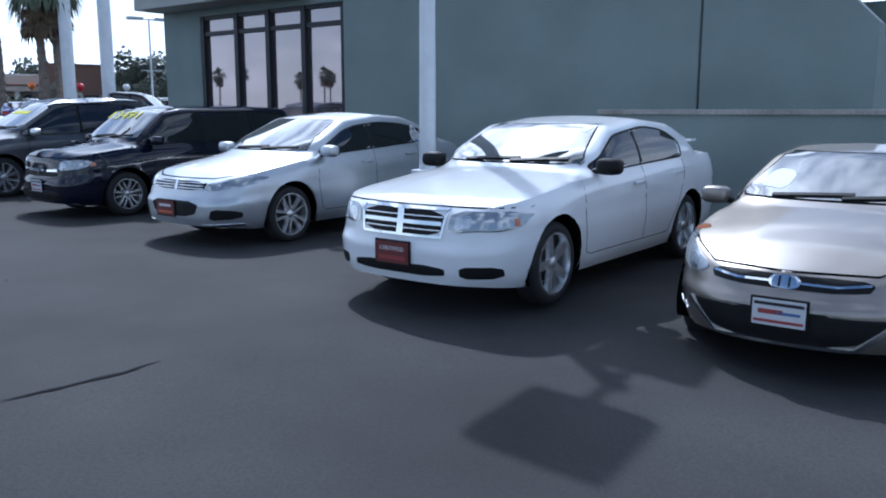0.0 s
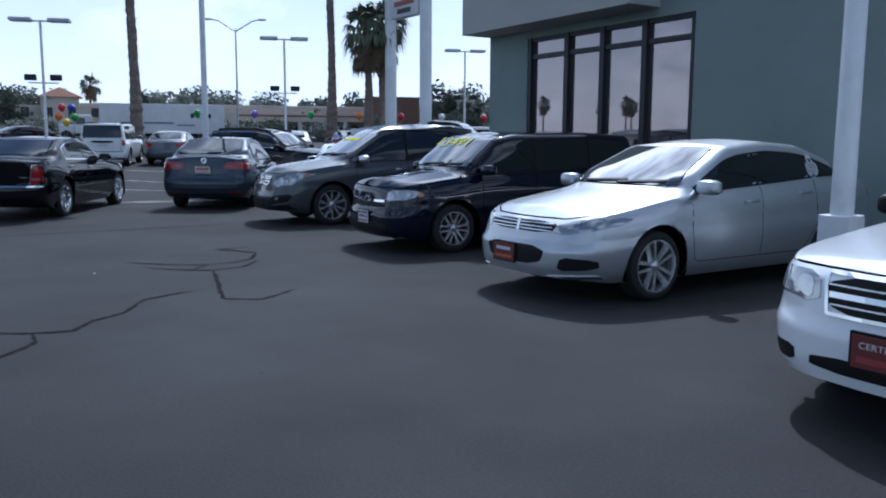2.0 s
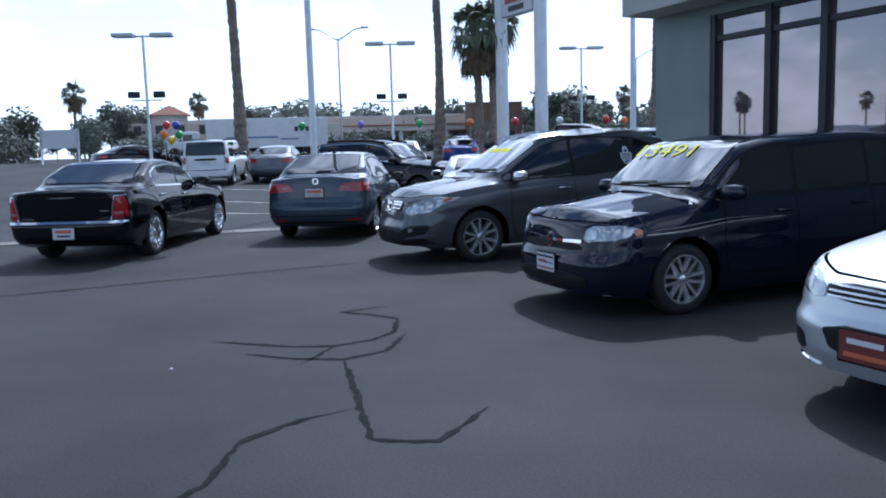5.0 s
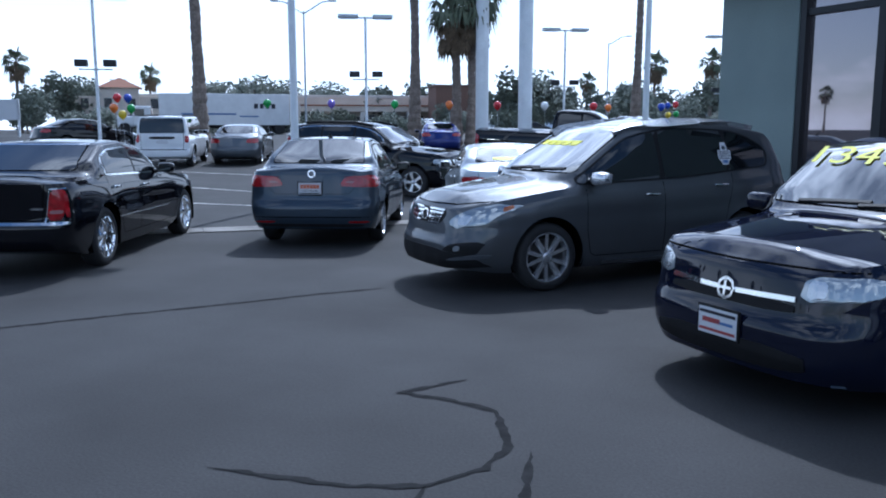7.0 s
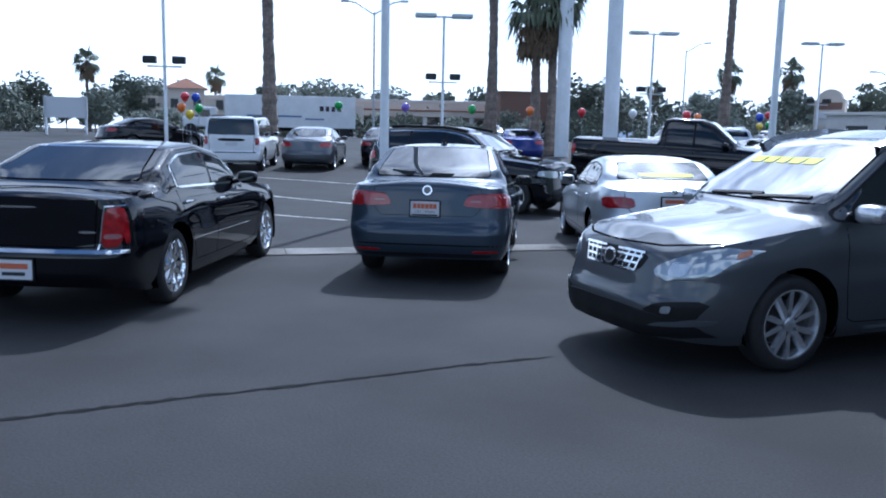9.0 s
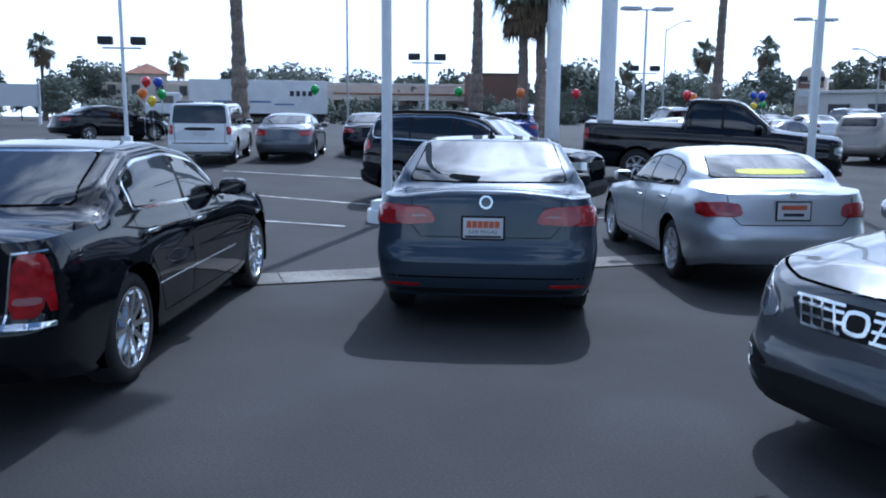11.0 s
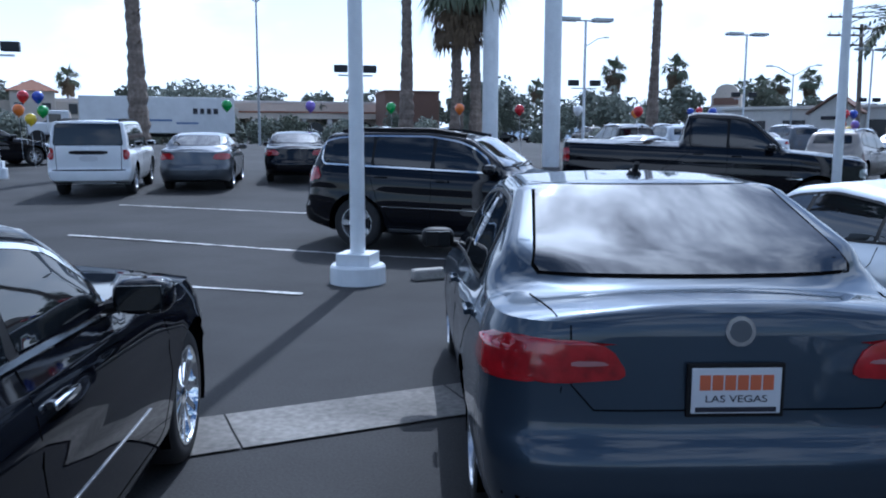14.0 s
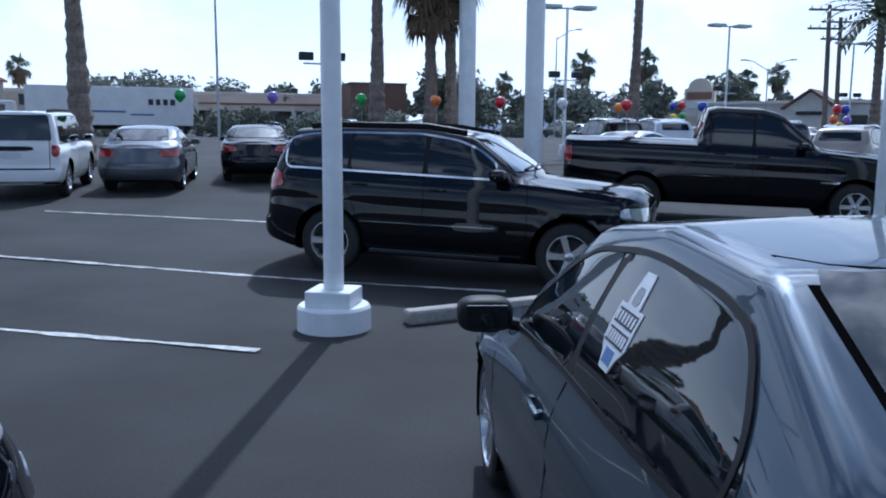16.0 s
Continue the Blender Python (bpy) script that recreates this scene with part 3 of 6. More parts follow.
    for nm, view, line, wdt, ma, off in sp.get("strips", ()):
        both = view.endswith("*")
        v = view.rstrip("*")
        for sg in ((1, -1) if both else (1,)):
            if v == "side":
                ribbon(nm, bvh, "left" if sg > 0 else "right", [A(*p) for p in line], wdt, ma, root, off)
            elif v == "top":
                ribbon(nm, bvh, v, [(nose - p[0], sg * p[1]) for p in line], wdt, ma, root, off)
            else:
                ribbon(nm, bvh, v, [(sg * p[0], p[1]) for p in line], wdt, ma, root, off)
    return root, bvh


def plate(root, bvh, view, yc, zc, face, writing=(), bars=(), w=0.32, hgt=0.165, frame_mat=None):
    """A number plate or dealer card in its frame, at the front or rear."""
    p, q = cast(bvh, view, yc, zc)
    sgn = 1 if view == "front" else -1
    pm = Matrix.Translation((p.x + sgn * 0.015, yc, zc)) @ (pose(0, 0, 0, 90, 0, 90) if sgn > 0 else pose(0, 0, 0, 90, 0, -90))
    bm = bmesh.new()
    box(bm, 0, 0, -0.004, w + 0.03, hgt + 0.03, 0.016, 0.004)
    fr = part("plate_frame", bm, frame_mat or TRIM, root)
    fr.matrix_local = pm
    bm = bmesh.new()
    box(bm, 0, 0, 0.006, w, hgt, 0.006, 0.002)
    part("plate", bm, face, fr)
    for body, size, ma, yy, wid in writing:
        text_mesh("plate_text", body, size, ma, Matrix.Translation((0, yy, 0.010)), fr, width=wid)
    for bx, by, bw, bh, ma in bars:
        bm = bmesh.new()
        box(bm, bx, by, 0.0098, bw, bh, 0.002)
        part("plate_bar", bm, ma, fr)
    return fr

# ---- the showroom: wall with a window bay, an overhanging fascia, a wing wall and a low yard wall ----
show = empty("showroom", pose(WALL_C.x, WALL_C.y, 0, 0, 0, WALL_YAW), "grey-green stucco car showroom with a dark-framed window bay", "building")
SHOW_H = 5.4


def slab(name, s0, s1, d0, d1, z0, z1, material, parent, bevel=0.0, label=""):
    bm = bmesh.new()
    box(bm, (s0 + s1) / 2, -(d0 + d1) / 2, (z0 + z1) / 2, s1 - s0, abs(d1 - d0), z1 - z0, bevel)
    return part(name, bm, material, parent, label)


slab("pier", 0, 1.42, -0.4, 0, -0.2, SHOW_H, STUCCO, show, 0.01)
slab("wall", 6.06, 13.32, -0.4, 0, -0.2, SHOW_H, STUCCO, show, 0.01)
slab("sill_wall", 1.42, 6.06, -0.4, -0.004, -0.2, 0.45, STUCCO, show)
slab("lintel", 1.42, 6.06, -0.4, -0.004, 3.70, SHOW_H, STUCCO, show)
slab("side_wall", 0, 0.4, -14, -0.4, -0.2, SHOW_H, STUCCO, show)
slab("back_wall", 0, 15.7, -14.4, -14, -0.2, 4.6, STUCCO, show)
slab("end_wall", 15.2, 15.6, -14, -0.45, -0.2, 2.6, STUCCO, show)
slab("fascia", -0.05, 5.25, 0.004, 0.75, 3.86, SHOW_H + 0.3, STUCCO_LIGHT, show, 0.015, "lighter grey overhanging stucco fascia")
slab("roof", 0.4, 13.3, -14, -0.4, SHOW_H - 0.6, SHOW_H - 0.3, STUCCO, show)
slab("floor_slab", 0.4, 13.3, -13.9, -0.4, -0.1, 0.05, CONCRETE, show)
slab("wall_joint", 13.32, 13.36, -0.4, -0.03, -0.2, SHOW_H, OPENING, show)
bm = bmesh.new()
prof = [(13.36, -0.2), (15.70, -0.2), (15.70, 2.68), (13.36, 5.05)]
fa = [bm.verts.new((s, 0.0, z)) for s, z in prof]
fb = [bm.verts.new((s, 0.4, z)) for s, z in prof]
bm.faces.new(fa)
bm.faces.new(fb)
for i in range(4):
    bm.faces.new((fa[i], fa[(i + 1) % 4], fb[(i + 1) % 4], fb[i]))
part("wing_wall", bm, STUCCO, show, "wing wall with a sloping top")
WIN_GLASS = mat("showroom glass", (0.34, 0.30, 0.31), 0.015, 0.85)
WIN_GLASS.node_tree.nodes["Principled BSDF"].inputs["Specular IOR Level"].default_value = 1.0
edges = [1.42, 2.68, 3.74, 4.86, 6.06]
for i, s in enumerate(edges):
    wd = 0.13 if 0 < i < 4 else 0.10
    s = s + (0.05 if i == 0 else -0.05 if i == 4 else 0)
    slab("mullion", s - wd / 2, s + wd / 2, -0.22, -0.02, 0.45, 3.70, ALU_DARK, show, 0.006)
for z, hh in ((0.49, 0.08), (3.30, 0.09), (3.66, 0.08)):
    for a, b in zip(edges, edges[1:]):
        slab("transom", a + 0.06, b - 0.06, -0.20, -0.05, z - hh / 2, z + hh / 2, ALU_DARK, show)
for a, b in zip(edges, edges[1:]):
    for z0, z1 in ((0.53, 3.255), (3.345, 3.62)):
        slab("pane", a + 0.05, b - 0.05, -0.135, -0.12, z0, z1, WIN_GLASS, show)

low = empty("yard_wall", pose(WALL_C.x, WALL_C.y, 0, 0, 0, WALL_YAW), "low rendered yard wall with a pale concrete cap", "wall")
slab("wall", 12.4, 24.0, 1.0, 1.25, -0.2, 1.49, STUCCO, low)
slab("cap", 12.35, 24.0, 0.96, 1.29, 1.49, 1.56, CONCRETE, low, 0.01)


# ---- ground markings ----
def strip(name, pts, width, material, z=0.004, wob=0.0, seed=1, label="", cat="crack"):
    rng = random.Random(seed)
    dense = []
    for p, q in zip(pts, pts[1:]):
        k = max(1, int(math.hypot(q[0] - p[0], q[1] - p[1]) / (0.06 if wob > 0.01 else 0.12)))
        for i in range(k):
            f = i / k
            dense.append((p[0] + (q[0] - p[0]) * f + rng.uniform(-wob, wob), p[1] + (q[1] - p[1]) * f + rng.uniform(-wob, wob)))
    dense.append(pts[-1])
    verts, faces = [], []
    for i, p in enumerate(dense):
        a, b = dense[max(0, i - 1)], dense[min(len(dense) - 1, i + 1)]
        dx, dy = b[0] - a[0], b[1] - a[1]
        q = math.hypot(dx, dy) or 1
        w = width / 2 * (rng.uniform(0.45, 1.45) if wob else 1.0)
        if wob > 0.01:
            w *= min(1.0, 0.15 + 0.2 * min(i, len(dense) - 1 - i))
        for sg in (1, -1):
            x, y = p[0] - dy / q * w * sg, p[1] + dx / q * w * sg
            verts.append((x, y, ground_z(x, y) + z))
        if i:
            faces.append((2 * i - 2, 2 * i - 1, 2 * i + 1, 2 * i))
    ob = link_mesh(name, verts, faces, material)
    return tagged(ob, label, cat, kind="structure")


CRACKS = [
    [(-3.7, 4.3), (-3.84, 4.75), (-4.12, 4.98)], [(-4.5, 4.8), (-4.12, 4.98), (-3.91, 5.17), (-4.07, 5.52), (-4.07, 5.82), (-4.34, 6.34), (-4.28, 6.77), (-4.15, 7.04)],
    [(-5.74, 7.78), (-5.31, 7.82), (-4.91, 7.98), (-4.77, 8.33), (-4.96, 8.89)], [(-4.91, 7.98), (-4.27, 7.29), (-3.72, 6.69), (-3.37, 6.83), (-3.41, 7.46)],
    [(-6.29, 7.97), (-5.6, 8.1), (-5.25, 8.28), (-5.08, 8.6), (-5.09, 8.91), (-5.36, 9.36), (-5.69, 9.41), (-6.05, 9.4), (-5.79, 9.85)],
    [(-5.25, 8.28), (-5.1, 7.7)], [(-10.5, 8.3), (-9.94, 9.17), (-9.46, 9.96), (-8.87, 10.86), (-8.43, 11.59), (-7.94, 12.28)],
    [(-0.25, 2.93), (-0.05, 3.13), (0.15, 3.39), (0.32, 3.67)], [(3.1, 2.58), (3.53, 2.34), (3.88, 2.12)]]
for i, c in enumerate(CRACKS):
    strip("crack", c, 0.044, CRACK, 0.004, 0.011, i, "black tar-filled crack in the asphalt")
for pts in ([(-15.16, 18.79), (-25.5, 17.7)], [(-14.0, 21.9), (-21.0, 20.95)], [(-14.8, 26.1), (-23.5, 24.6)], [(-9.2, 22.6), (-12.4, 22.1)]):
    strip("parking_line", pts, 0.085, LINE, 0.014, 0.006, 7, "worn white painted parking line", "parking line")
# drain gutter of cast concrete, in lengths
gdir = Vector((0.68, 0.735)).normalized()
for k in range(-4, 9):
    c0 = Vector((-13.35, 14.89)) + gdir * (1.5 * k + 0.2)
    c1 = c0 + gdir * 1.485
    nrm = Vector((-gdir.y, gdir.x))
    vs = []
    for p in (c0, c1):
        for o, dz in ((-0.30, 0.010), (-0.02, 0.002), (0.30, 0.010)):
            q = p + nrm * o
            vs.append((q.x, q.y, ground_z(q.x, q.y) + dz + 0.004))
    g = link_mesh("gutter", vs, [(0, 3, 4, 1), (1, 4, 5, 2)], GUTTER)
    tagged(g, "stained concrete drain gutter across the asphalt", "gutter", kind="structure")


# ---- poles ----
def lot_pole(x, y, height, base_h, base_r, arms=True, floods=False, label="", yaw=20.0, r=0.085, head=0.95):
    root = empty("lot_lamp", pose(x, y, ground_z(x, y), 0, 0, yaw), label or "white painted car-lot lamp pole with twin flat heads", "lamp post", "lot lamps")
    vs, fs = lathe([(0.001, base_h * 0.62), (base_r * 0.94, base_h * 0.62), (base_r, base_h * 0.55), (base_r * 1.02, -0.1)], 28)
    link_mesh("base", vs, fs, POLE_WHITE, root, "white painted round concrete base", smooth=False)
    bm = bmesh.new()
    box(bm, 0, 0, base_h * 0.81, base_r * 1.25, base_r * 1.25, base_h * 0.40, 0.012)
    part("collar", bm, POLE_WHITE, root)
    bm = bmesh.new()
    cone(bm, (0, 0, base_h * 0.9), (0, 0, height), r, r * 0.8, 20)
    part("pole", bm, POLE_WHITE, root, smooth=True)
    if arms:
        bm = bmesh.new()
        cone(bm, (-0.6, 0, height - 0.05), (0.6, 0, height - 0.05), 0.04, 0.04, 10)
        part("arm", bm, LAMP_HOUSING, root, smooth=True)
        for sg in (1, -1):
            bm = bmesh.new()
            box(bm, sg * (0.35 + head / 2), 0, height, head, 0.7 if head < 0.9 else 0.55, 0.16, 0.03)
            h = part("lamp_head", bm, LAMP_HOUSING, root)
            bm = bmesh.new()
            box(bm, sg * (0.35 + head / 2), 0, height - 0.085, head * 0.75, 0.42, 0.02)
            part("lens", bm, PLATE_WHITE, h)
    if floods:
        bm = bmesh.new()
        box(bm, 0, 0, 4.05 - ground_z(x, y), 1.3, 0.06, 0.06)
        part("bracket", bm, LAMP_HOUSING, root)
        for sg in (1, -1):
            bm = bmesh.new()
            box(bm, sg * 0.55, 0, 4.3 - ground_z(x, y), 0.5, 0.25, 0.28, 0.03)
            part("floodlight", bm, ALU_DARK, root)
    return root


lot_pole(1.5, 9.18, 6.15, 0.80, 0.24, yaw=61.6, label="white car-lot lamp pole on a tall concrete base", r=0.105, head=0.85)
lot_pole(-14.98, 19.73, 9.6, 0.36, 0.33, yaw=10, r=0.09)
lot_pole(-9.44, 28.75, 8.6, 0.36, 0.33, yaw=10, r=0.09)
for x, y, hgt in ((-31.5, 28.06, 6.9), (-25.56, 38.74, 7.0), (-19.39, 49.7, 7.2), (-13.0, 63.3, 7.8), (-5.6, 73.1, 7.6)):
    lot_pole(x, y, hgt - ground_z(x, y), 0.5, 0.25, True, True, yaw=math.degrees(math.atan2(-0.47, 0.88)) + 65, r=0.07)


def street_lamp(x, y, height, arms, yaw, r=0.09, label="grey steel street lamp with curved arms"):
    root = empty("street_lamp", pose(x, y, ground_z(x, y), 0, 0, yaw), label, "street lamp", "street lamps")
    bm = bmesh.new()
    cone(bm, (0, 0, 0), (0, 0, height), r, r * 0.6, 12)
    part("pole", bm, POLE_GREY, root, smooth=True)
    for sg in arms:
        bm = bmesh.new()
        pts = [(0, 0, height - 0.2), (sg * 0.6, 0, height + 0.15), (sg * 1.3, 0, height + 0.6), (sg * 1.9, 0, height + 0.72)]
        for p, q in zip(pts, pts[1:]):
            cone(bm, p, q, 0.05, 0.045, 8)
        a = part("arm", bm, POLE_GREY, root, smooth=True)
        bm = bmesh.new()
        box(bm, sg * 2.1, 0, height + 0.72, 0.6, 0.28, 0.14, 0.05)
        part("lamp_head", bm, LAMP_HOUSING, a)
    return root


street_lamp(-41.04, 54.16, 9.0, (1, -1), 28)
street_lamp(-29.04, 90.1, 9.4, (1,), 28)
street_lamp(-10.4, 93.4, 6.4, (1, -1), 10)

# the tall twin-post sign
sign = empty("pylon_sign", pose(0, 0, 0), "tall dealer sign on two round pale posts", "sign")
for px, py in ((-22.65, 45.72), (-19.25, 43.58)):
    bm = bmesh.new()
    cone(bm, (px, py, ground_z(px, py) - 0.1), (px, py, 12.5), 0.35, 0.35, 28)
    part("post", bm, POLE_WHITE, sign, smooth=True)
sm = Matrix.Translation((-20.95, 44.65, 10.4)) @ pose(0, 0, 0, 0, 0, -32)
bm = bmesh.new()
box(bm, 0, 0, 0, 3.1, 0.5, 3.4, 0.03, sm)
part("sign_board", bm, PLATE_WHITE, sign, "white sign board with faded red bars")
for zz, ww, ma in ((-0.9, 2.2, INK_RED), (-1.35, 1.5, INK_DARK), (0.2, 2.4, INK_RED)):
    bm = bmesh.new()
    box(bm, 0, -0.27, zz, ww, 0.03, 0.28, 0, sm)
    part("sign_bar", bm, ma, sign)

# ---- car shapes: distances from the nose, then heights ----
def fill(sp, aA, aB, aC, aD=None, door_z=0.34):
    """Side windows, door gaps and mouldings that follow the car's own roof and belt lines."""
    L = sp["L"]
    top, sho = soft_profile(sp["top"], L, sp.get("blur", 0.16)), soft_profile(sp["sho"], L, 0.3)

    def pane(a0, a1):
        lo, hi = [], []
        for i in range(13):
            a = a0 + (a1 - a0) * i / 12
            b = sho(a) + 0.03
            t = top(a) - 0.105 - sp.get("roof_drop", 0.0)
            t -= sp.get("dlo_round", 0.0) * max(0.0, 1 - ((aD or aC) + 0.03 - a) / 0.42) ** 2
            if t > b + 0.012:
                lo.append((a, b))
                hi.append((a, t))
        return lo + hi[::-1]
    sp["panes"] = [pane(aA, aB - 0.025), pane(aB + 0.025, aC - 0.02)]
    if aD:
        sp["panes"].append(pane(aC + 0.02, aD))
    sp["pillars"] = [pane(aB - 0.045, aB + 0.045)] + ([pane(aC - 0.04, aC + 0.04)] if aD else [])
    sp["dlo"] = pane(aA - 0.06, (aD or aC) + 0.03)
    rear = sp["fo"] + sp["wb"]
    r = sp["r"]
    f0 = sp["fo"] + r + 0.13
    sp["doors"] = [[(f0 - 0.02, sho(f0) - 0.02), (f0 - 0.03, 0.62), (f0 + 0.03, door_z + 0.03), (f0 + 0.10, door_z), (aB, door_z), (aB, sho(aB) + 0.01)],
                   [(aB + 0.01, door_z), (rear - r - 0.20, door_z), (rear - r - 0.13, r + 0.10), (rear - r + 0.02, r + 0.32), (aC + 0.03, sho(aC) - 0.10), (aC + 0.03, sho(aC) + 0.005)]]
    sp["handles"] = [(aB - 0.18, sho(aB) - 0.13), (aC - 0.16, sho(aC) - 0.12)]
    sp["mirror"] = (aA + 0.13, sho(aA) + 0.055)
    return sp


def bar(y0, z0, y1, z1):
    return [(y0, z0), (y1, z0), (y1, z1), (y0, z1)]


SILVER = paint("silver metallic paint", (0.52, 0.55, 0.58), 0.75, 0.38)
WHITE = paint("white car paint", (0.78, 0.80, 0.82), 0.0, 0.3, 0.4)
BLACK = paint("black car paint", (0.003, 0.0035, 0.006), 0.0, 0.2)
NAVY = paint("dark navy paint", (0.006, 0.008, 0.020), 0.0, 0.25)
GREY = paint("mid grey metallic paint", (0.085, 0.09, 0.097), 0.45, 0.38)
SLATE = paint("slate blue metallic paint", (0.042, 0.058, 0.080), 0.45, 0.36)
TAN = paint("bronze grey metallic paint", (0.30, 0.27, 0.24), 0.75, 0.38)
STEEL = paint("dark silver paint", (0.10, 0.11, 0.125), 0.6, 0.35)
BLUE = paint("blue paint", (0.02, 0.03, 0.16), 0.3, 0.3)

avenger = fill(dict(L=4.80, W=1.80, wb=2.765, fo=0.90, r=0.335, rim=0.252, spokes=5, wheel_style="fat", tum=0.40,
    top=[(0, 0.80), (0.12, 0.885), (1.30, 1.03), (1.40, 1.05), (2.15, 1.42), (2.8, 1.49), (3.5, 1.44), (4.25, 1.15), (4.7, 1.13), (4.85, 1.0)],
    sho=[(0, 0.75), (0.2, 0.84), (1.3, 0.97), (2.5, 1.01), (3.6, 1.05), (4.3, 1.09), (4.85, 0.97)], frake=0.18, nf=3.3, lf=0.80, corner=0.10, blur=0.12, dlo_round=0.10,
    wind=(1.07, 1.415, 0.72, 0.56), back=(1.16, 1.40, 0.60, 0.52), mirror_mat=TRIM), 1.52, 2.55, 3.5)
avenger["panels"] = [
    ("headlamp", "front*", [(0.43, 0.64), (0.86, 0.66), (0.885, 0.80), (0.45, 0.80)], HEADLAMP, 0.006, "clear headlamp"),
    ("indicator", "side*", [(0.33, 0.69), (0.38, 0.69), (0.38, 0.75), (0.33, 0.75)], AMBER, 0.008, "amber side lamp"),
    ("grille", "front", [(-0.37, 0.60), (0.37, 0.60), (0.405, 0.80), (-0.405, 0.80)], TRIM, 0.004, "black grille with chrome cross"),
    ("lower_intake", "front", bar(-0.44, 0.31, 0.44, 0.39), TRIM, 0.005, "black lower intake"),
    ("lamp_bowl", "front*", [(0.48, 0.66), (0.60, 0.67), (0.60, 0.77), (0.49, 0.77)], HEADLAMP_BOWL, 0.009, "bright lamp bowl"),
    ("fog_lamp", "front*", bar(0.55, 0.31, 0.80, 0.40), TRIM, 0.004, "dark fog lamp recess"),
    ("tail_lamp", "rear*", [(0.45, 0.80), (0.82, 0.82), (0.84, 0.98), (0.45, 0.96)], TAIL, 0.006, "")]
avenger["strips"] = [("grille_bar", "front", [(-0.38, 0.70), (0.38, 0.70)], 0.030, CHROME, 0.012), ("grille_slat", "front", [(-0.37, 0.65), (0.37, 0.65)], 0.010, ALLOY, 0.008), ("grille_slat", "front", [(-0.39, 0.75), (0.39, 0.75)], 0.010, ALLOY, 0.008), ("grille_bar", "front", [(0, 0.60), (0, 0.80)], 0.06, CHROME, 0.013),
    ("grille_surround", "front", [(-0.38, 0.60), (0.38, 0.60), (0.415, 0.805), (-0.415, 0.805), (-0.38, 0.60)], 0.020, CHROME, 0.010),
    ("hood_gap", "front", [(-0.86, 0.825), (-0.43, 0.825), (0.43, 0.825), (0.86, 0.825)], 0.010, GAP, 0.002)]

dart = fill(dict(L=4.72, W=1.83, wb=2.70, fo=0.98, nf=3.5, r=0.33, rim=0.25, spokes=5, wheel_style="split", tum=0.44,
    top=[(0, 0.75), (0.22, 0.87), (1.10, 1.01), (1.20, 1.04), (2.1, 1.46), (2.7, 1.515), (3.25, 1.48), (4.3, 1.14), (4.6, 1.10), (4.67, 0.95)],
    sho=[(0, 0.69), (0.3, 0.81), (1.2, 0.95), (2.4, 1.02), (3.6, 1.10), (4.2, 1.09), (4.67, 0.92)], frake=0.30, corner=0.10, dlo_round=0.08, roof_drop=0.025,
    wind=(1.045, 1.43, 0.73, 0.56), back=(1.15, 1.40, 0.60, 0.50)), 1.40, 2.45, 3.30, 4.0)
dart["panels"] = [
    ("headlamp", "front*", [(0.46, 0.655), (0.58, 0.635), (0.87, 0.71), (0.895, 0.80), (0.74, 0.795), (0.50, 0.73)], HEADLAMP, 0.006, "clear swept headlamp"),
    ("lamp_bowl", "front*", [(0.60, 0.665), (0.69, 0.685), (0.70, 0.755), (0.62, 0.745)], HEADLAMP_BOWL, 0.009, "bright lamp bowl"),
    ("grille", "front", [(-0.45, 0.645), (0.45, 0.645), (0.49, 0.745), (-0.49, 0.745)], TRIM, 0.004, "dark split grille"),
    ("lower_intake", "front", [(-0.36, 0.35), (0.36, 0.35), (0.45, 0.525), (-0.45, 0.525)], TRIM, 0.004, "black lower intake"),
    ("fog_lamp", "front*", [(0.56, 0.32), (0.82, 0.34), (0.83, 0.43), (0.60, 0.45)], TRIM, 0.005, "dark fog lamp recess"),
    ("tail_lamp", "rear", [(-0.84, 0.86), (0.84, 0.86), (0.84, 1.0), (-0.84, 1.0)], TAIL, 0.006, "")]
dart["strips"] = [("grille_bar", "front", [(-0.45, z), (0.45, z)], 0.012, ALLOY, 0.010) for z in (0.665, 0.695, 0.725)] + [
    ("grille_bar", "front", [(0, 0.64), (0, 0.75)], 0.04, CHROME, 0.014), ("splitter", "front", [(-0.86, 0.275), (-0.4, 0.25), (0.4, 0.25), (0.86, 0.275)], 0.03, CHROME, 0.012),
    ("hood_gap", "front", [(-0.80, 0.835), (-0.5, 0.775), (0.5, 0.775), (0.80, 0.835)], 0.010, GAP, 0.002)]

wagon = fill(dict(L=4.17, W=1.80, wb=2.60, fo=0.89, r=0.325, rim=0.225, spokes=6, wheel_style="split", tum=0.20, blur=0.12, rrake=0.05, nr=5.5, lr=0.5, nf=3.8, lf=0.65,
    top=[(0, 0.84), (0.12, 0.97), (0.98, 1.08), (1.05, 1.10), (1.62, 1.55), (1.95, 1.61), (3.2, 1.63), (4.02, 1.60), (4.2, 1.18), (4.25, 1.0)],
    sho=[(0, 0.80), (0.15, 0.90), (1.0, 1.0), (4.1, 1.06), (4.25, 0.95)], frake=0.16, clear=0.17,
    wind=(1.12, 1.56, 0.74, 0.66), back=(1.12, 1.52, 0.66, 0.62)), 1.20, 2.20, 3.15, 3.85)
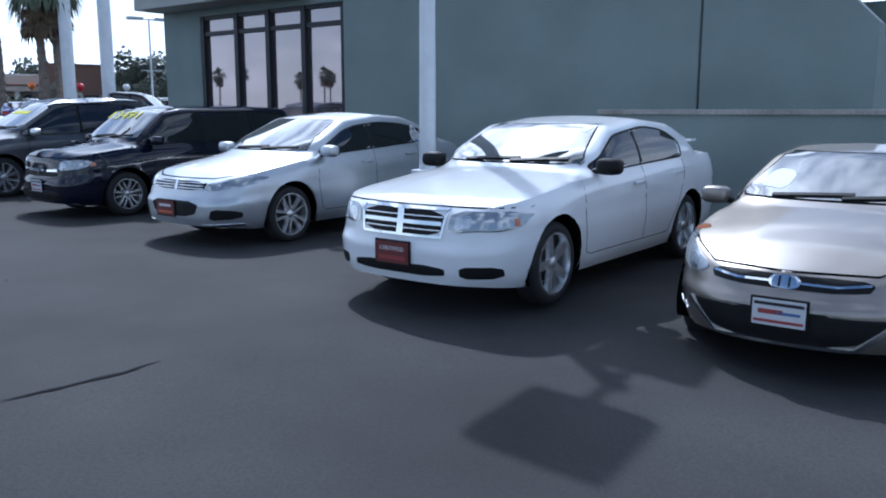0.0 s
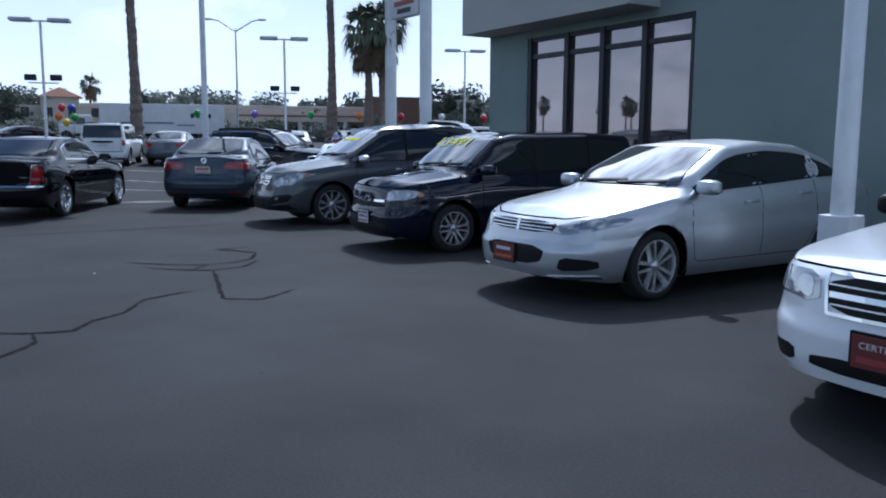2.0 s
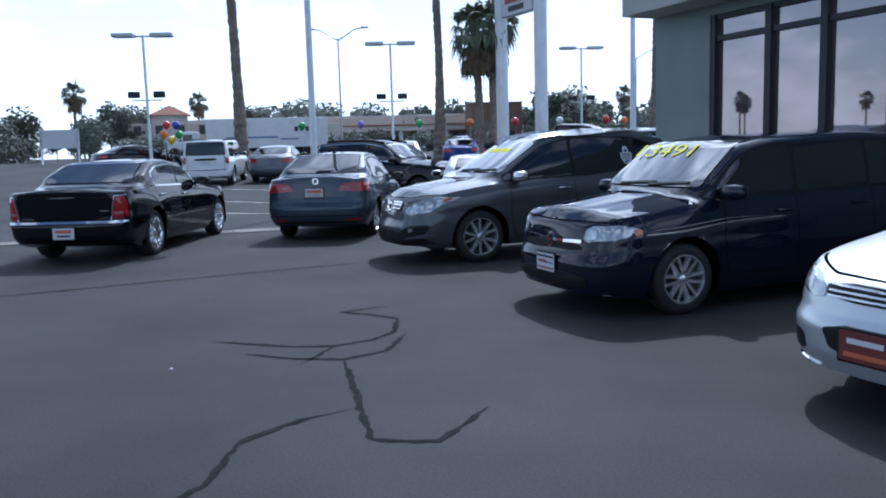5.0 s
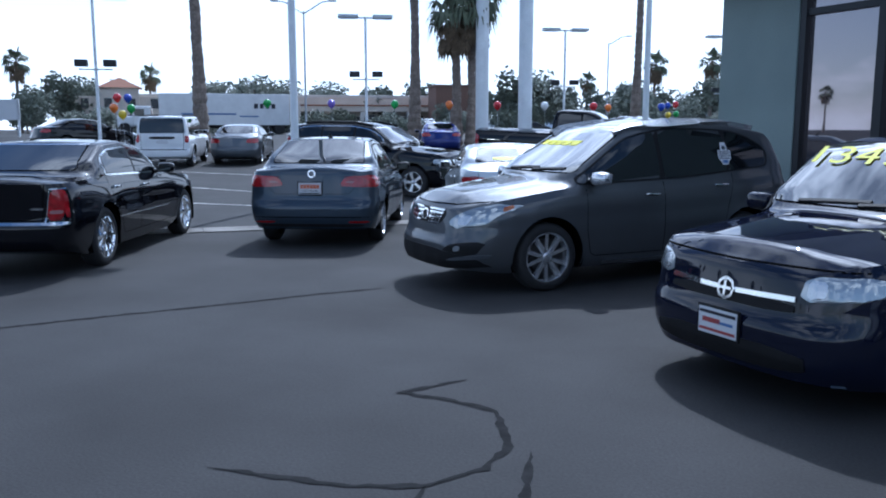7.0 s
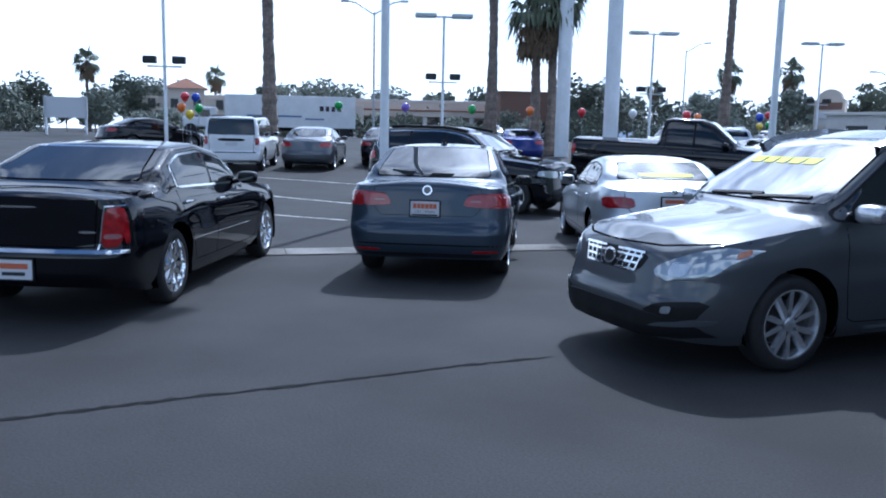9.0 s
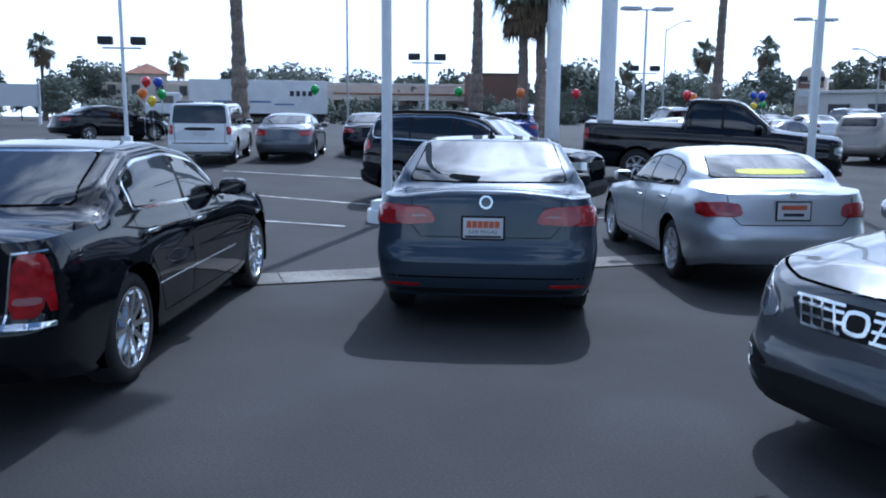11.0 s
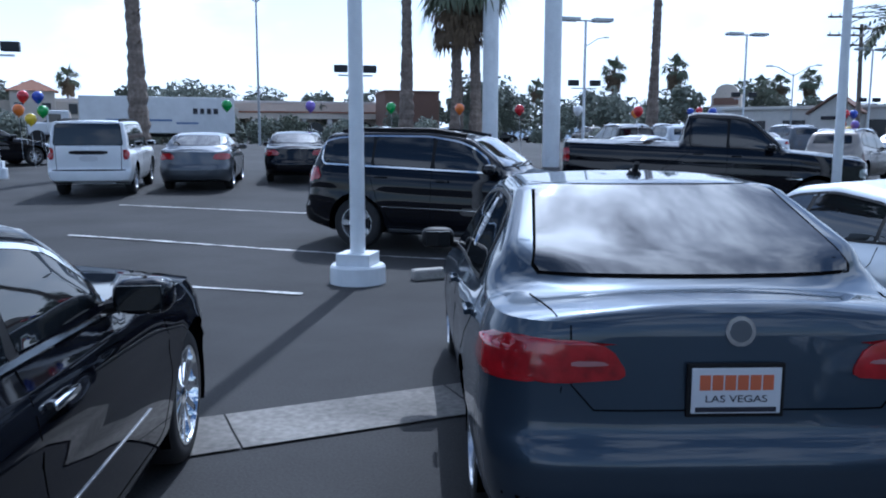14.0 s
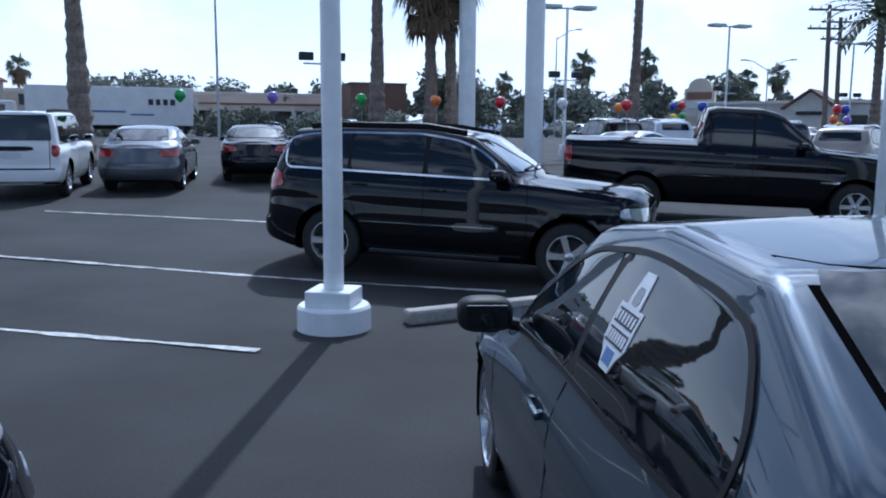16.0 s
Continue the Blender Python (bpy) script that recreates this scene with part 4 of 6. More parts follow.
wagon["panels"] = [
    ("headlamp", "front*", [(0.52, 0.68), (0.86, 0.72), (0.87, 0.85), (0.54, 0.83)], HEADLAMP, 0.006, "clear square headlamp"),
    ("lamp_bowl", "front*", [(0.56, 0.70), (0.66, 0.71), (0.66, 0.81), (0.56, 0.81)], HEADLAMP_BOWL, 0.009, "bright lamp bowl"),
    ("indicator", "side*", [(0.34, 0.75), (0.42, 0.755), (0.42, 0.81), (0.34, 0.81)], AMBER, 0.008, "amber side lamp"),
    ("badge", "front", [(-0.055, 0.62), (0, 0.60), (0.055, 0.62), (0.07, 0.675), (0.055, 0.73), (0, 0.75), (-0.055, 0.73), (-0.07, 0.675)], CHROME, 0.02, "round chrome badge"),
    ("badge_face", "front", [(-0.042, 0.64), (0, 0.62), (0.042, 0.64), (0.05, 0.675), (0.042, 0.71), (0, 0.73), (-0.042, 0.71), (-0.05, 0.675)], TRIM, 0.023, ""),
    ("grille", "front", bar(-0.50, 0.60, 0.50, 0.665), TRIM, 0.008, "black slot grille"),
    ("lower_intake", "front", bar(-0.6, 0.26, 0.6, 0.40), TRIM, 0.008, ""),
    ("tail_lamp", "rear*", [(0.70, 0.86), (0.86, 0.86), (0.86, 1.05), (0.72, 1.05)], TAIL, 0.006, "")]
wagon["strips"] = [("grille_bar", "front", [(-0.50, 0.69), (-0.06, 0.675)], 0.030, CHROME, 0.012), ("grille_bar", "front", [(0.06, 0.675), (0.50, 0.69)], 0.030, CHROME, 0.012), ("badge_bar", "front", [(-0.05, 0.675), (0.05, 0.675)], 0.018, CHROME, 0.027),
    ("badge_bar", "front", [(0, 0.63), (0, 0.72)], 0.018, CHROME, 0.027), ("chin_strip", "front", [(-0.75, 0.215), (0.75, 0.215)], 0.02, CHROME, 0.01),
    ("hood_gap", "front", [(-0.80, 0.87), (0, 0.86), (0.80, 0.87)], 0.010, GAP, 0.002)]

crossover = fill(dict(L=4.65, W=1.80, wb=2.69, fo=1.02, r=0.355, rim=0.258, spokes=5, wheel_style="wye", tum=0.34, corner=0.10, dlo_round=0.12, rrake=0.15,
    top=[(0, 0.90), (0.2, 1.01), (1.15, 1.14), (1.25, 1.17), (2.1, 1.68), (2.7, 1.77), (3.5, 1.745), (4.15, 1.64), (4.55, 1.20), (4.65, 0.98)],
    sho=[(0, 0.84), (0.3, 0.93), (1.2, 1.05), (2.8, 1.10), (4.2, 1.22), (4.65, 1.0)], frake=0.24, nf=3.4, lf=0.85, clear=0.22, arch=0.42,
    wind=(1.19, 1.69, 0.75, 0.60), back=(1.28, 1.54, 0.60, 0.54), mirror_mat=ALLOY, handle_mat=CHROME), 1.45, 2.50, 3.45, 4.0)
crossover["panels"] = [
    ("headlamp", "front*", [(0.47, 0.745), (0.56, 0.665), (0.82, 0.70), (0.89, 0.90), (0.80, 0.925)], HEADLAMP, 0.006, "clear swept headlamp"),
    ("lamp_bowl", "front*", [(0.60, 0.71), (0.71, 0.71), (0.73, 0.81), (0.62, 0.81)], HEADLAMP_BOWL, 0.009, "bright lamp bowl"),
    ("indicator", "side*", [(0.48, 0.84), (0.60, 0.87), (0.62, 0.91), (0.50, 0.89)], AMBER, 0.008, "amber side lamp"),
    ("grille", "front", [(-0.34, 0.69), (0.34, 0.69), (0.44, 0.85), (-0.44, 0.85)], TRIM, 0.004, "black grille with chrome mesh"),
    ("lower_bumper", "front", [(-0.84, 0.27), (0.84, 0.27), (0.78, 0.40), (0.45, 0.46), (-0.45, 0.46), (-0.78, 0.40)], TRIM, 0.010, "black plastic lower bumper"),
    ("fog_recess", "front*", [(0.46, 0.44), (0.78, 0.40), (0.85, 0.56), (0.60, 0.525)], TRIM, 0.006, "black fog lamp recess"),
    ("fog_bracket", "front*", [(0.52, 0.345), (0.83, 0.385), (0.85, 0.43), (0.60, 0.385)], STEEL, 0.014, "grey bumper blade"),
    ("fog_lamp", "front*", [(0.62, 0.45), (0.68, 0.455), (0.69, 0.51), (0.63, 0.50)], HEADLAMP, 0.010, "small round fog lamp"),
    ("badge", "front", [(-0.055, 0.71), (0.055, 0.71), (0.08, 0.77), (0.055, 0.83), (-0.055, 0.83), (-0.08, 0.77)], CHROME, 0.022, "round chrome badge"),
    ("badge_face", "front", [(-0.04, 0.73), (0.04, 0.73), (0.05, 0.77), (0.04, 0.81), (-0.04, 0.81), (-0.05, 0.77)], TRIM, 0.025, "")]
crossover["strips"] = [("grille_bar", "front*", [(0.08, z), (0.30 + (z - 0.69) * 0.55, z)], 0.016, CHROME, 0.013) for z in (0.705, 0.755, 0.805, 0.84)] + [("grille_bar", "front*", [(y, 0.70), (y + 0.05, 0.845)], 0.014, CHROME, 0.014) for y in (0.10, 0.17, 0.24, 0.31)] + [
    ("roof_rail", "top*", [(2.0, 0.60), (2.6, 0.615), (3.4, 0.61), (4.0, 0.57)], 0.045, ALLOY, 0.055), ("hood_gap", "front", [(-0.84, 0.95), (-0.46, 0.90), (0.46, 0.90), (0.84, 0.95)], 0.010, GAP, 0.002),
    ("sill_strip", "side*", [(1.7, 0.27), (3.1, 0.27)], 0.035, CHROME, 0.02)]

elantra = fill(dict(L=4.53, W=1.775, wb=2.70, fo=0.87, r=0.325, rim=0.225, spokes=5, tum=0.44,
    top=[(0, 0.70), (0.3, 0.84), (1.05, 1.0), (1.15, 1.02), (2.05, 1.38), (2.6, 1.435), (3.3, 1.39), (4.1, 1.12), (4.45, 1.09), (4.53, 0.95)],
    sho=[(0, 0.64), (0.35, 0.78), (1.2, 0.93), (2.5, 0.99), (4.1, 1.06), (4.53, 0.92)], frake=0.5, nf=2.5,
    wind=(1.04, 1.375, 0.73, 0.56), back=(1.14, 1.36, 0.58, 0.5)), 1.35, 2.40, 3.3)
elantra["panels"] = [
    ("headlamp", "front*", [(0.50, 0.66), (0.66, 0.60), (0.80, 0.66), (0.86, 0.84), (0.80, 0.88), (0.70, 0.76)], HEADLAMP, 0.006, "clear swept-back headlamp"),
    ("lamp_bowl", "front*", [(0.62, 0.63), (0.70, 0.63), (0.72, 0.72), (0.64, 0.72)], HEADLAMP_BOWL, 0.010, "bright lamp bowl"),
    ("indicator", "side*", [(0.66, 0.82), (0.76, 0.84), (0.77, 0.87), (0.68, 0.86)], AMBER, 0.008, "amber side lamp"),
    ("grille", "front", [(-0.46, 0.60), (0.46, 0.60), (0.50, 0.66), (0.40, 0.685), (-0.40, 0.685), (-0.50, 0.66)], TRIM, 0.004, "slim black grille"),
    ("lower_intake", "front", [(-0.40, 0.27), (0.40, 0.27), (0.62, 0.46), (0.50, 0.48), (-0.50, 0.48), (-0.62, 0.46)], TRIM, 0.004, "wide black lower intake"),
    ("fog_lamp", "front*", [(0.72, 0.36), (0.82, 0.40), (0.82, 0.50), (0.74, 0.46)], TRIM, 0.005, ""),
    ("badge", "front", [(-0.07, 0.60), (0.07, 0.60), (0.10, 0.64), (0.07, 0.68), (-0.07, 0.68), (-0.10, 0.64)], CHROME, 0.020, "oval chrome badge"),
    ("price_card", "front", [(-0.62, 1.12), (-0.38, 1.10), (-0.36, 1.22), (-0.54, 1.24)], PAPER, 0.008, "pale paper card behind the windshield")]
elantra["strips"] = [("grille_bar", "front*", [(0.09, 0.64), (0.30, 0.635), (0.47, 0.655)], 0.014, CHROME, 0.014), ("intake_trim", "front", [(-0.64, 0.45), (-0.42, 0.265), (0.42, 0.265), (0.64, 0.45)], 0.022, CHROME, 0.012),
    ("fog_trim", "front*", [(0.70, 0.33), (0.84, 0.42)], 0.022, CHROME, 0.012), ("hood_gap", "front", [(-0.80, 0.84), (-0.5, 0.705), (0.5, 0.705), (0.80, 0.84)], 0.010, GAP, 0.002), ("badge_bar", "front*", [(0.03, 0.61), (0.03, 0.67)], 0.012, TRIM, 0.026)]

jetta = fill(dict(L=4.47, W=1.85, wb=2.65, fo=0.88, r=0.325, rim=0.24, spokes=5, wheel_style="split", tum=0.46, corner=0.075, dlo_round=0.30, mirror_mat=TRIM, n=110,
    top=[(0, 0.70), (0.3, 0.84), (1.2, 1.0), (1.3, 1.02), (2.05, 1.475), (2.6, 1.54), (3.25, 1.515), (4.08, 1.165), (4.14, 1.14), (4.445, 1.135), (4.47, 1.095)],
    sho=[(0, 0.64), (0.35, 0.78), (1.2, 0.92), (2.2, 0.99), (3.0, 1.01), (4.1, 1.085), (4.47, 1.07)], rrake=0.10, nr=5.5, lr=0.6, tail_up=0.08, blur=0.08,
    wind=(1.04, 1.45, 0.72, 0.56), back=(1.165, 1.50, 0.68, 0.58)), 1.42, 2.42, 3.66)
jetta["panels"] = [
    ("tail_lamp", "rear*", [(0.40, 0.89), (0.44, 0.865), (0.62, 0.855), (0.86, 0.86), (0.865, 1.02), (0.60, 1.015), (0.46, 0.985)], TAIL, 0.008, "dark red tail lamp"),
    ("tail_lamp_bar", "rear*", [(0.46, 0.92), (0.60, 0.915), (0.60, 0.935), (0.49, 0.935)], TAIL_PALE, 0.011, "pale reversing lens"),
    ("tail_lamp_side", "side*", [(4.12, 0.89), (4.24, 0.855), (4.44, 0.855), (4.44, 1.015), (4.24, 1.015), (4.14, 0.98)], TAIL, 0.008, ""),
    ("reflector", "rear*", bar(0.52, 0.36, 0.80, 0.385), TAIL, 0.006, "red bumper reflector"),
    ("lower_valance", "rear", bar(-0.72, 0.30, 0.72, 0.345), TRIM, 0.004, ""),
    ("headlamp", "front*", [(0.45, 0.62), (0.84, 0.64), (0.86, 0.78), (0.50, 0.74)], HEADLAMP, 0.006, "")]
# the bumper crease is a flat dark strip, its shade put in as colour
jetta["strips"] = [("trunk_side_gap", "top*", [(4.07, 0.70), (4.14, 0.685), (4.25, 0.665), (4.43, 0.635)], 0.006, GAP, 0.002), ("trunk_gap", "rear", [(-0.60, 1.06), (-0.60, 0.85), (-0.52, 0.76), (0.52, 0.76), (0.60, 0.85), (0.60, 1.06)], 0.006, GAP, 0.002), ("bumper_crease", "rear", [(-0.84, 0.44), (0.84, 0.44)], 0.012, GAP, 0.0015)]

limousine = fill(dict(L=5.04, W=1.90, wb=3.05, fo=0.93, r=0.36, rim=0.262, spokes=10, wheel_style="thin", rim_mat=CHROME, tum=0.36, corner=0.09, flare=0.035, blur=0.12,
    top=[(0, 0.88), (0.12, 0.95), (1.65, 1.06), (1.75, 1.09), (2.35, 1.45), (2.9, 1.53), (3.55, 1.50), (4.42, 1.17), (4.55, 1.135), (4.99, 1.115), (5.04, 1.05)],
    sho=[(0, 0.80), (0.2, 0.90), (1.6, 1.01), (4.3, 1.08), (5.04, 1.06)], rrake=-0.07, nr=5, lr=0.6, frake=0.15, arch=0.42, dlo_mat=CHROME, dlo_w=0.020, handle_mat=CHROME, mirror_mat=BLACK,
    wind=(1.10, 1.45, 0.76, 0.60), back=(1.17, 1.47, 0.72, 0.60)), 1.88, 2.85, 3.80)
limousine["mould"] = ((1.75, 0.56), (3.75, 0.57))
limousine["panels"] = [
    ("tail_lamp", "rear*", [(0.70, 0.66), (0.86, 0.66), (0.875, 1.00), (0.755, 1.00)], TAIL, 0.008, "tall red tail lamp with a chrome edge"),
    ("tail_lamp_side", "side*", [(4.88, 0.69), (4.93, 0.69), (4.95, 0.99), (4.91, 0.99)], TAIL, 0.008, ""),
    ("reversing_lens", "rear*", [(0.73, 0.735), (0.85, 0.735), (0.855, 0.775), (0.74, 0.775)], TAIL_PALE, 0.011, ""),
    ("lamp_edge", "rear*", [(0.70, 0.61), (0.88, 0.61), (0.88, 0.64), (0.71, 0.64)], CHROME, 0.010, "chrome lamp foot"),
    ("headlamp", "front*", [(0.60, 0.66), (0.88, 0.68), (0.88, 0.82), (0.62, 0.80)], HEADLAMP, 0.006, ""),
    ("badge", "rear", bar(-0.20, 0.985, 0.20, 1.0), CHROME, 0.012, "chrome winged badge"),
    ("badge", "rear", bar(-0.68, 0.78, -0.54, 0.80), CHROME, 0.008, "small chrome script")]
limousine["strips"] = [("bumper_trim", "rear", [(-0.9, 0.625), (0.9, 0.625)], 0.025, CHROME, 0.012), ("lamp_trim", "rear*", [(0.695, 0.64), (0.75, 1.005), (0.87, 1.008)], 0.010, CHROME, 0.013),
    ("trunk_gap", "rear", [(-0.70, 1.06), (-0.66, 0.66), (0.66, 0.66), (0.70, 1.06)], 0.010, GAP, 0.002), ("window_top_trim", "rear", [(-0.6, 1.465), (0.6, 1.465)], 0.012, CHROME, 0.006)]

coupe4 = fill(dict(L=4.53, W=1.82, wb=2.76, fo=0.78, r=0.325, rim=0.23, spokes=7, tum=0.42,
    top=[(0, 0.68), (0.25, 0.82), (1.4, 0.98), (1.5, 1.0), (2.15, 1.36), (2.7, 1.42), (3.4, 1.37), (4.0, 1.10), (4.46, 1.06), (4.53, 0.95)],
    sho=[(0, 0.62), (0.3, 0.76), (1.4, 0.90), (3.0, 0.96), (4.1, 1.03), (4.53, 0.99)], rrake=0.15,
    wind=(1.02, 1.36, 0.72, 0.56), back=(1.115, 1.345, 0.62, 0.54)), 1.62, 2.50, 3.40, 3.6)
coupe4["panels"] = [
    ("tail_lamp", "rear*", [(0.48, 0.79), (0.60, 0.765), (0.85, 0.76), (0.86, 0.91), (0.62, 0.92), (0.50, 0.90)], TAIL, 0.008, "red tail lamp"),
    ("tail_lamp_side", "side*", [(4.20, 0.79), (4.36, 0.77), (4.38, 0.90), (4.26, 0.91)], TAIL, 0.008, ""),
    ("badge", "rear", [(-0.03, 0.965), (0.03, 0.965), (0.04, 0.99), (0.03, 1.015), (-0.03, 1.015), (-0.04, 0.99)], CHROME, 0.012, ""),
    ("window_writing", "rear", bar(-0.42, 1.15, 0.32, 1.20), MARKER, 0.009, "yellow marker writing on the glass"),
    ("headlamp", "front*", [(0.45, 0.62), (0.84, 0.64), (0.86, 0.76), (0.50, 0.72)], HEADLAMP, 0.006, "")]
coupe4["strips"] = [("trunk_gap", "rear", [(-0.62, 1.0), (-0.60, 0.80), (-0.5, 0.70), (0.5, 0.70), (0.60, 0.80), (0.62, 1.0)], 0.010, GAP, 0.002)]

suv = fill(dict(L=4.82, W=1.94, wb=2.915, fo=0.90, r=0.385, rim=0.25, spokes=5, wheel_style="fat", tum=0.32, rrake=0.1, nf=4.0, lf=0.6, nr=4.5,
    top=[(0, 1.04), (0.12, 1.13), (1.35, 1.24), (1.45, 1.27), (2.10, 1.72), (2.7, 1.81), (3.8, 1.80), (4.40, 1.75), (4.76, 1.26), (4.82, 1.08)],
    sho=[(0, 0.98), (0.2, 1.07), (1.4, 1.17), (4.5, 1.24), (4.82, 1.10)], frake=0.15, clear=0.26, arch=0.46, dlo_mat=CHROME, dlo_w=0.022, handle_mat=BLACK,
    wind=(1.29, 1.73, 0.78, 0.64), back=(1.28, 1.68, 0.70, 0.62)), 1.58, 2.62, 3.58, 4.40, 0.42)
suv["mould"] = ((1.75, 0.66), (3.70, 0.66))
suv["panels"] = [
    ("tail_lamp", "side*", [(4.40, 1.03), (4.70, 1.03), (4.68, 1.22), (4.48, 1.22)], TAIL, 0.016, "red tail lamp"),
    ("tail_lamp", "rear*", [(0.62, 0.98), (0.92, 0.98), (0.92, 1.16), (0.66, 1.16)], TAIL, 0.008, ""),
    ("headlamp", "front*", [(0.52, 0.82), (0.88, 0.82), (0.90, 0.96), (0.54, 0.96)], HEADLAMP, 0.006, "clear headlamp"),
    ("headlamp_side", "side*", [(0.10, 0.82), (0.36, 0.84), (0.36, 0.96), (0.10, 0.96)], HEADLAMP, 0.006, ""),
    ("grille", "front", bar(-0.48, 0.80, 0.48, 0.96), TRIM, 0.004, "black grille of seven slots"),
    ("lower_bumper", "front", bar(-0.8, 0.34, 0.8, 0.60), TRIM, 0.004, "")]
suv["strips"] = [("grille_bar", "front", [(y, 0.81), (y, 0.95)], 0.05, CHROME, 0.012) for y in (-0.42, -0.28, -0.14, 0, 0.14, 0.28, 0.42)] + [("roof_rail", "top*", [(2.2, 0.62), (2.8, 0.63), (3.6, 0.62), (4.2, 0.60)], 0.04, TRIM, 0.05), ("sill_strip", "side*", [(1.7, 0.31), (3.3, 0.31)], 0.03, CHROME, 0.02)]

boxsuv = fill(dict(L=4.40, W=1.84, wb=2.69, fo=0.80, r=0.365, rim=0.22, spokes=5, wheel_style="fat", tum=0.12, corner=0.04, rrake=0.0, bumper=0.07, nf=4.5, lf=0.5, nr=9, lr=0.35, blur=0.06,
    top=[(0, 1.0), (0.1, 1.06), (1.25, 1.13), (1.35, 1.15), (1.75, 1.68), (2.1, 1.76), (3.5, 1.78), (4.30, 1.77), (4.385, 1.2), (4.40, 1.05)],
    sho=[(0, 0.95), (0.2, 1.0), (1.4, 1.08), (4.3, 1.10), (4.40, 1.0)], frake=0.05, clear=0.28, arch=0.45,
    wind=(1.17, 1.68, 0.74, 0.68), back=(1.20, 1.70, 0.765, 0.71)), 1.45, 2.35, 3.25, 4.05, 0.42)
boxsuv["strips"] = [("roof_rail", "top*", [(1.9, 0.66), (4.1, 0.66)], 0.04, TRIM, 0.06), ("tailgate_gap", "rear", [(-0.70, 0.64), (-0.72, 1.15), (-0.68, 1.70), (0.68, 1.70), (0.72, 1.15), (0.70, 0.64)], 0.014, GAP, 0.002)]
boxsuv["panels"] = [("tail_lamp", "rear*", bar(0.75, 0.88, 0.88, 1.16), TAIL, 0.008, "red tail lamp"), ("step_bumper", "rear", bar(-0.80, 0.62, 0.80, 0.655), TRIM, 0.008, "dark gap over the rear bumper"),
    ("plate_bar", "rear", bar(-0.42, 1.00, 0.42, 1.09), TRIM, 0.010, "dark bar above the plate"), ("plate_recess", "rear", bar(-0.20, 0.84, 0.20, 0.97), PLATE_WHITE, 0.006, ""), ("headlamp", "front*", bar(0.55, 0.85, 0.82, 1.0), HEADLAMP, 0.006, "")]

saloon = fill(dict(L=4.75, W=1.82, wb=2.75, fo=0.92, r=0.33, rim=0.225, spokes=7, tum=0.42, n=56,
    top=[(0, 0.70), (0.3, 0.84), (1.3, 1.0), (1.4, 1.02), (2.15, 1.39), (2.7, 1.46), (3.4, 1.41), (4.15, 1.12), (4.65, 1.08), (4.75, 0.95)],
    sho=[(0, 0.64), (0.35, 0.78), (1.2, 0.93), (2.5, 0.98), (4.1, 1.06), (4.75, 1.0)],
    wind=(1.04, 1.395, 0.72, 0.56), back=(1.145, 1.39, 0.60, 0.52)), 1.55, 2.52, 3.5)
saloon["panels"] = [("tail_lamp", "rear*", [(0.45, 0.82), (0.86, 0.80), (0.87, 0.97), (0.52, 0.97)], TAIL, 0.008, "red tail lamp"),
    ("headlamp", "front*", [(0.42, 0.64), (0.84, 0.66), (0.86, 0.80), (0.48, 0.76)], HEADLAMP, 0.006, ""), ("grille", "front", bar(-0.36, 0.58, 0.36, 0.72), TRIM, 0.004, "")]

truck = fill(dict(L=6.15, W=2.0, wb=3.75, fo=0.98, r=0.42, rim=0.26, spokes=6, wheel_style="fat", tum=0.26, rrake=0.0, nf=4.5, lf=0.5, nr=8, lr=0.3, blur=0.07, n=100, roof_drop=0.02,
    top=[(0, 1.24), (0.1, 1.32), (1.45, 1.43), (1.6, 1.47), (2.30, 2.06), (2.6, 2.14), (3.40, 2.16), (3.60, 2.10), (3.66, 1.54), (6.10, 1.54), (6.15, 1.50)],
    sho=[(0, 1.18), (0.2, 1.24), (1.5, 1.36), (3.8, 1.42), (6.15, 1.46)], frake=0.05, clear=0.36, arch=0.51, tail_up=0.1,
    wind=(1.50, 2.07, 0.82, 0.70), back=(1.60, 2.03, 0.70, 0.64)), 1.80, 2.75, 3.48, None, 0.56)
truck["panels"] = [("tail_lamp", "side*", bar(5.98, 1.05, 6.10, 1.34), TAIL, 0.008, "red tail lamp"), ("tail_lamp", "rear*", bar(0.80, 1.05, 0.95, 1.34), TAIL, 0.008, ""),
    ("headlamp", "front*", bar(0.60, 0.90, 0.93, 1.08), HEADLAMP, 0.006, ""), ("headlamp_side", "side*", bar(0.06, 0.90, 0.24, 1.08), HEADLAMP, 0.006, ""), ("grille", "front", bar(-0.5, 0.80, 0.5, 1.08), TRIM, 0.004, ""), ("side_badge", "side*", bar(1.25, 0.82, 1.60, 0.85), CHROME, 0.008, "chrome script badge")]

ROW = WALL_YAW - 90
CARD = [(0, 0.055, 0.30, 0.02, INK_DARK), (-0.05, 0.005, 0.15, 0.03, INK_RED), (0.06, 0.0, 0.14, 0.018, INK_BLUE), (0, -0.055, 0.30, 0.018, INK_RED)]
c, b = car("sedan", elantra, wall_pt(16.47, 4.62), ROW, "bronze-grey compact sedan with a paper card behind the windshield", TAN)
plate(c, b, "front", 0.0, 0.46, PLATE_WHITE, (), CARD)
c, b = car("sedan", avenger, wall_pt(13.79, 5.09), ROW, "white four-door sedan with a chrome cross grille", WHITE)
plate(c, b, "front", -0.03, 0.46, PLATE_RED, [("CERTIFIED", 0.045, PLATE_WHITE, 0.03, 0.24)], [(0, -0.04, 0.26, 0.03, INK_RED)], frame_mat=TRIM)
c, b = car("sedan", dart, wall_pt(9.72, 4.23), ROW, "silver compact sedan with a red dealer plate", SILVER)
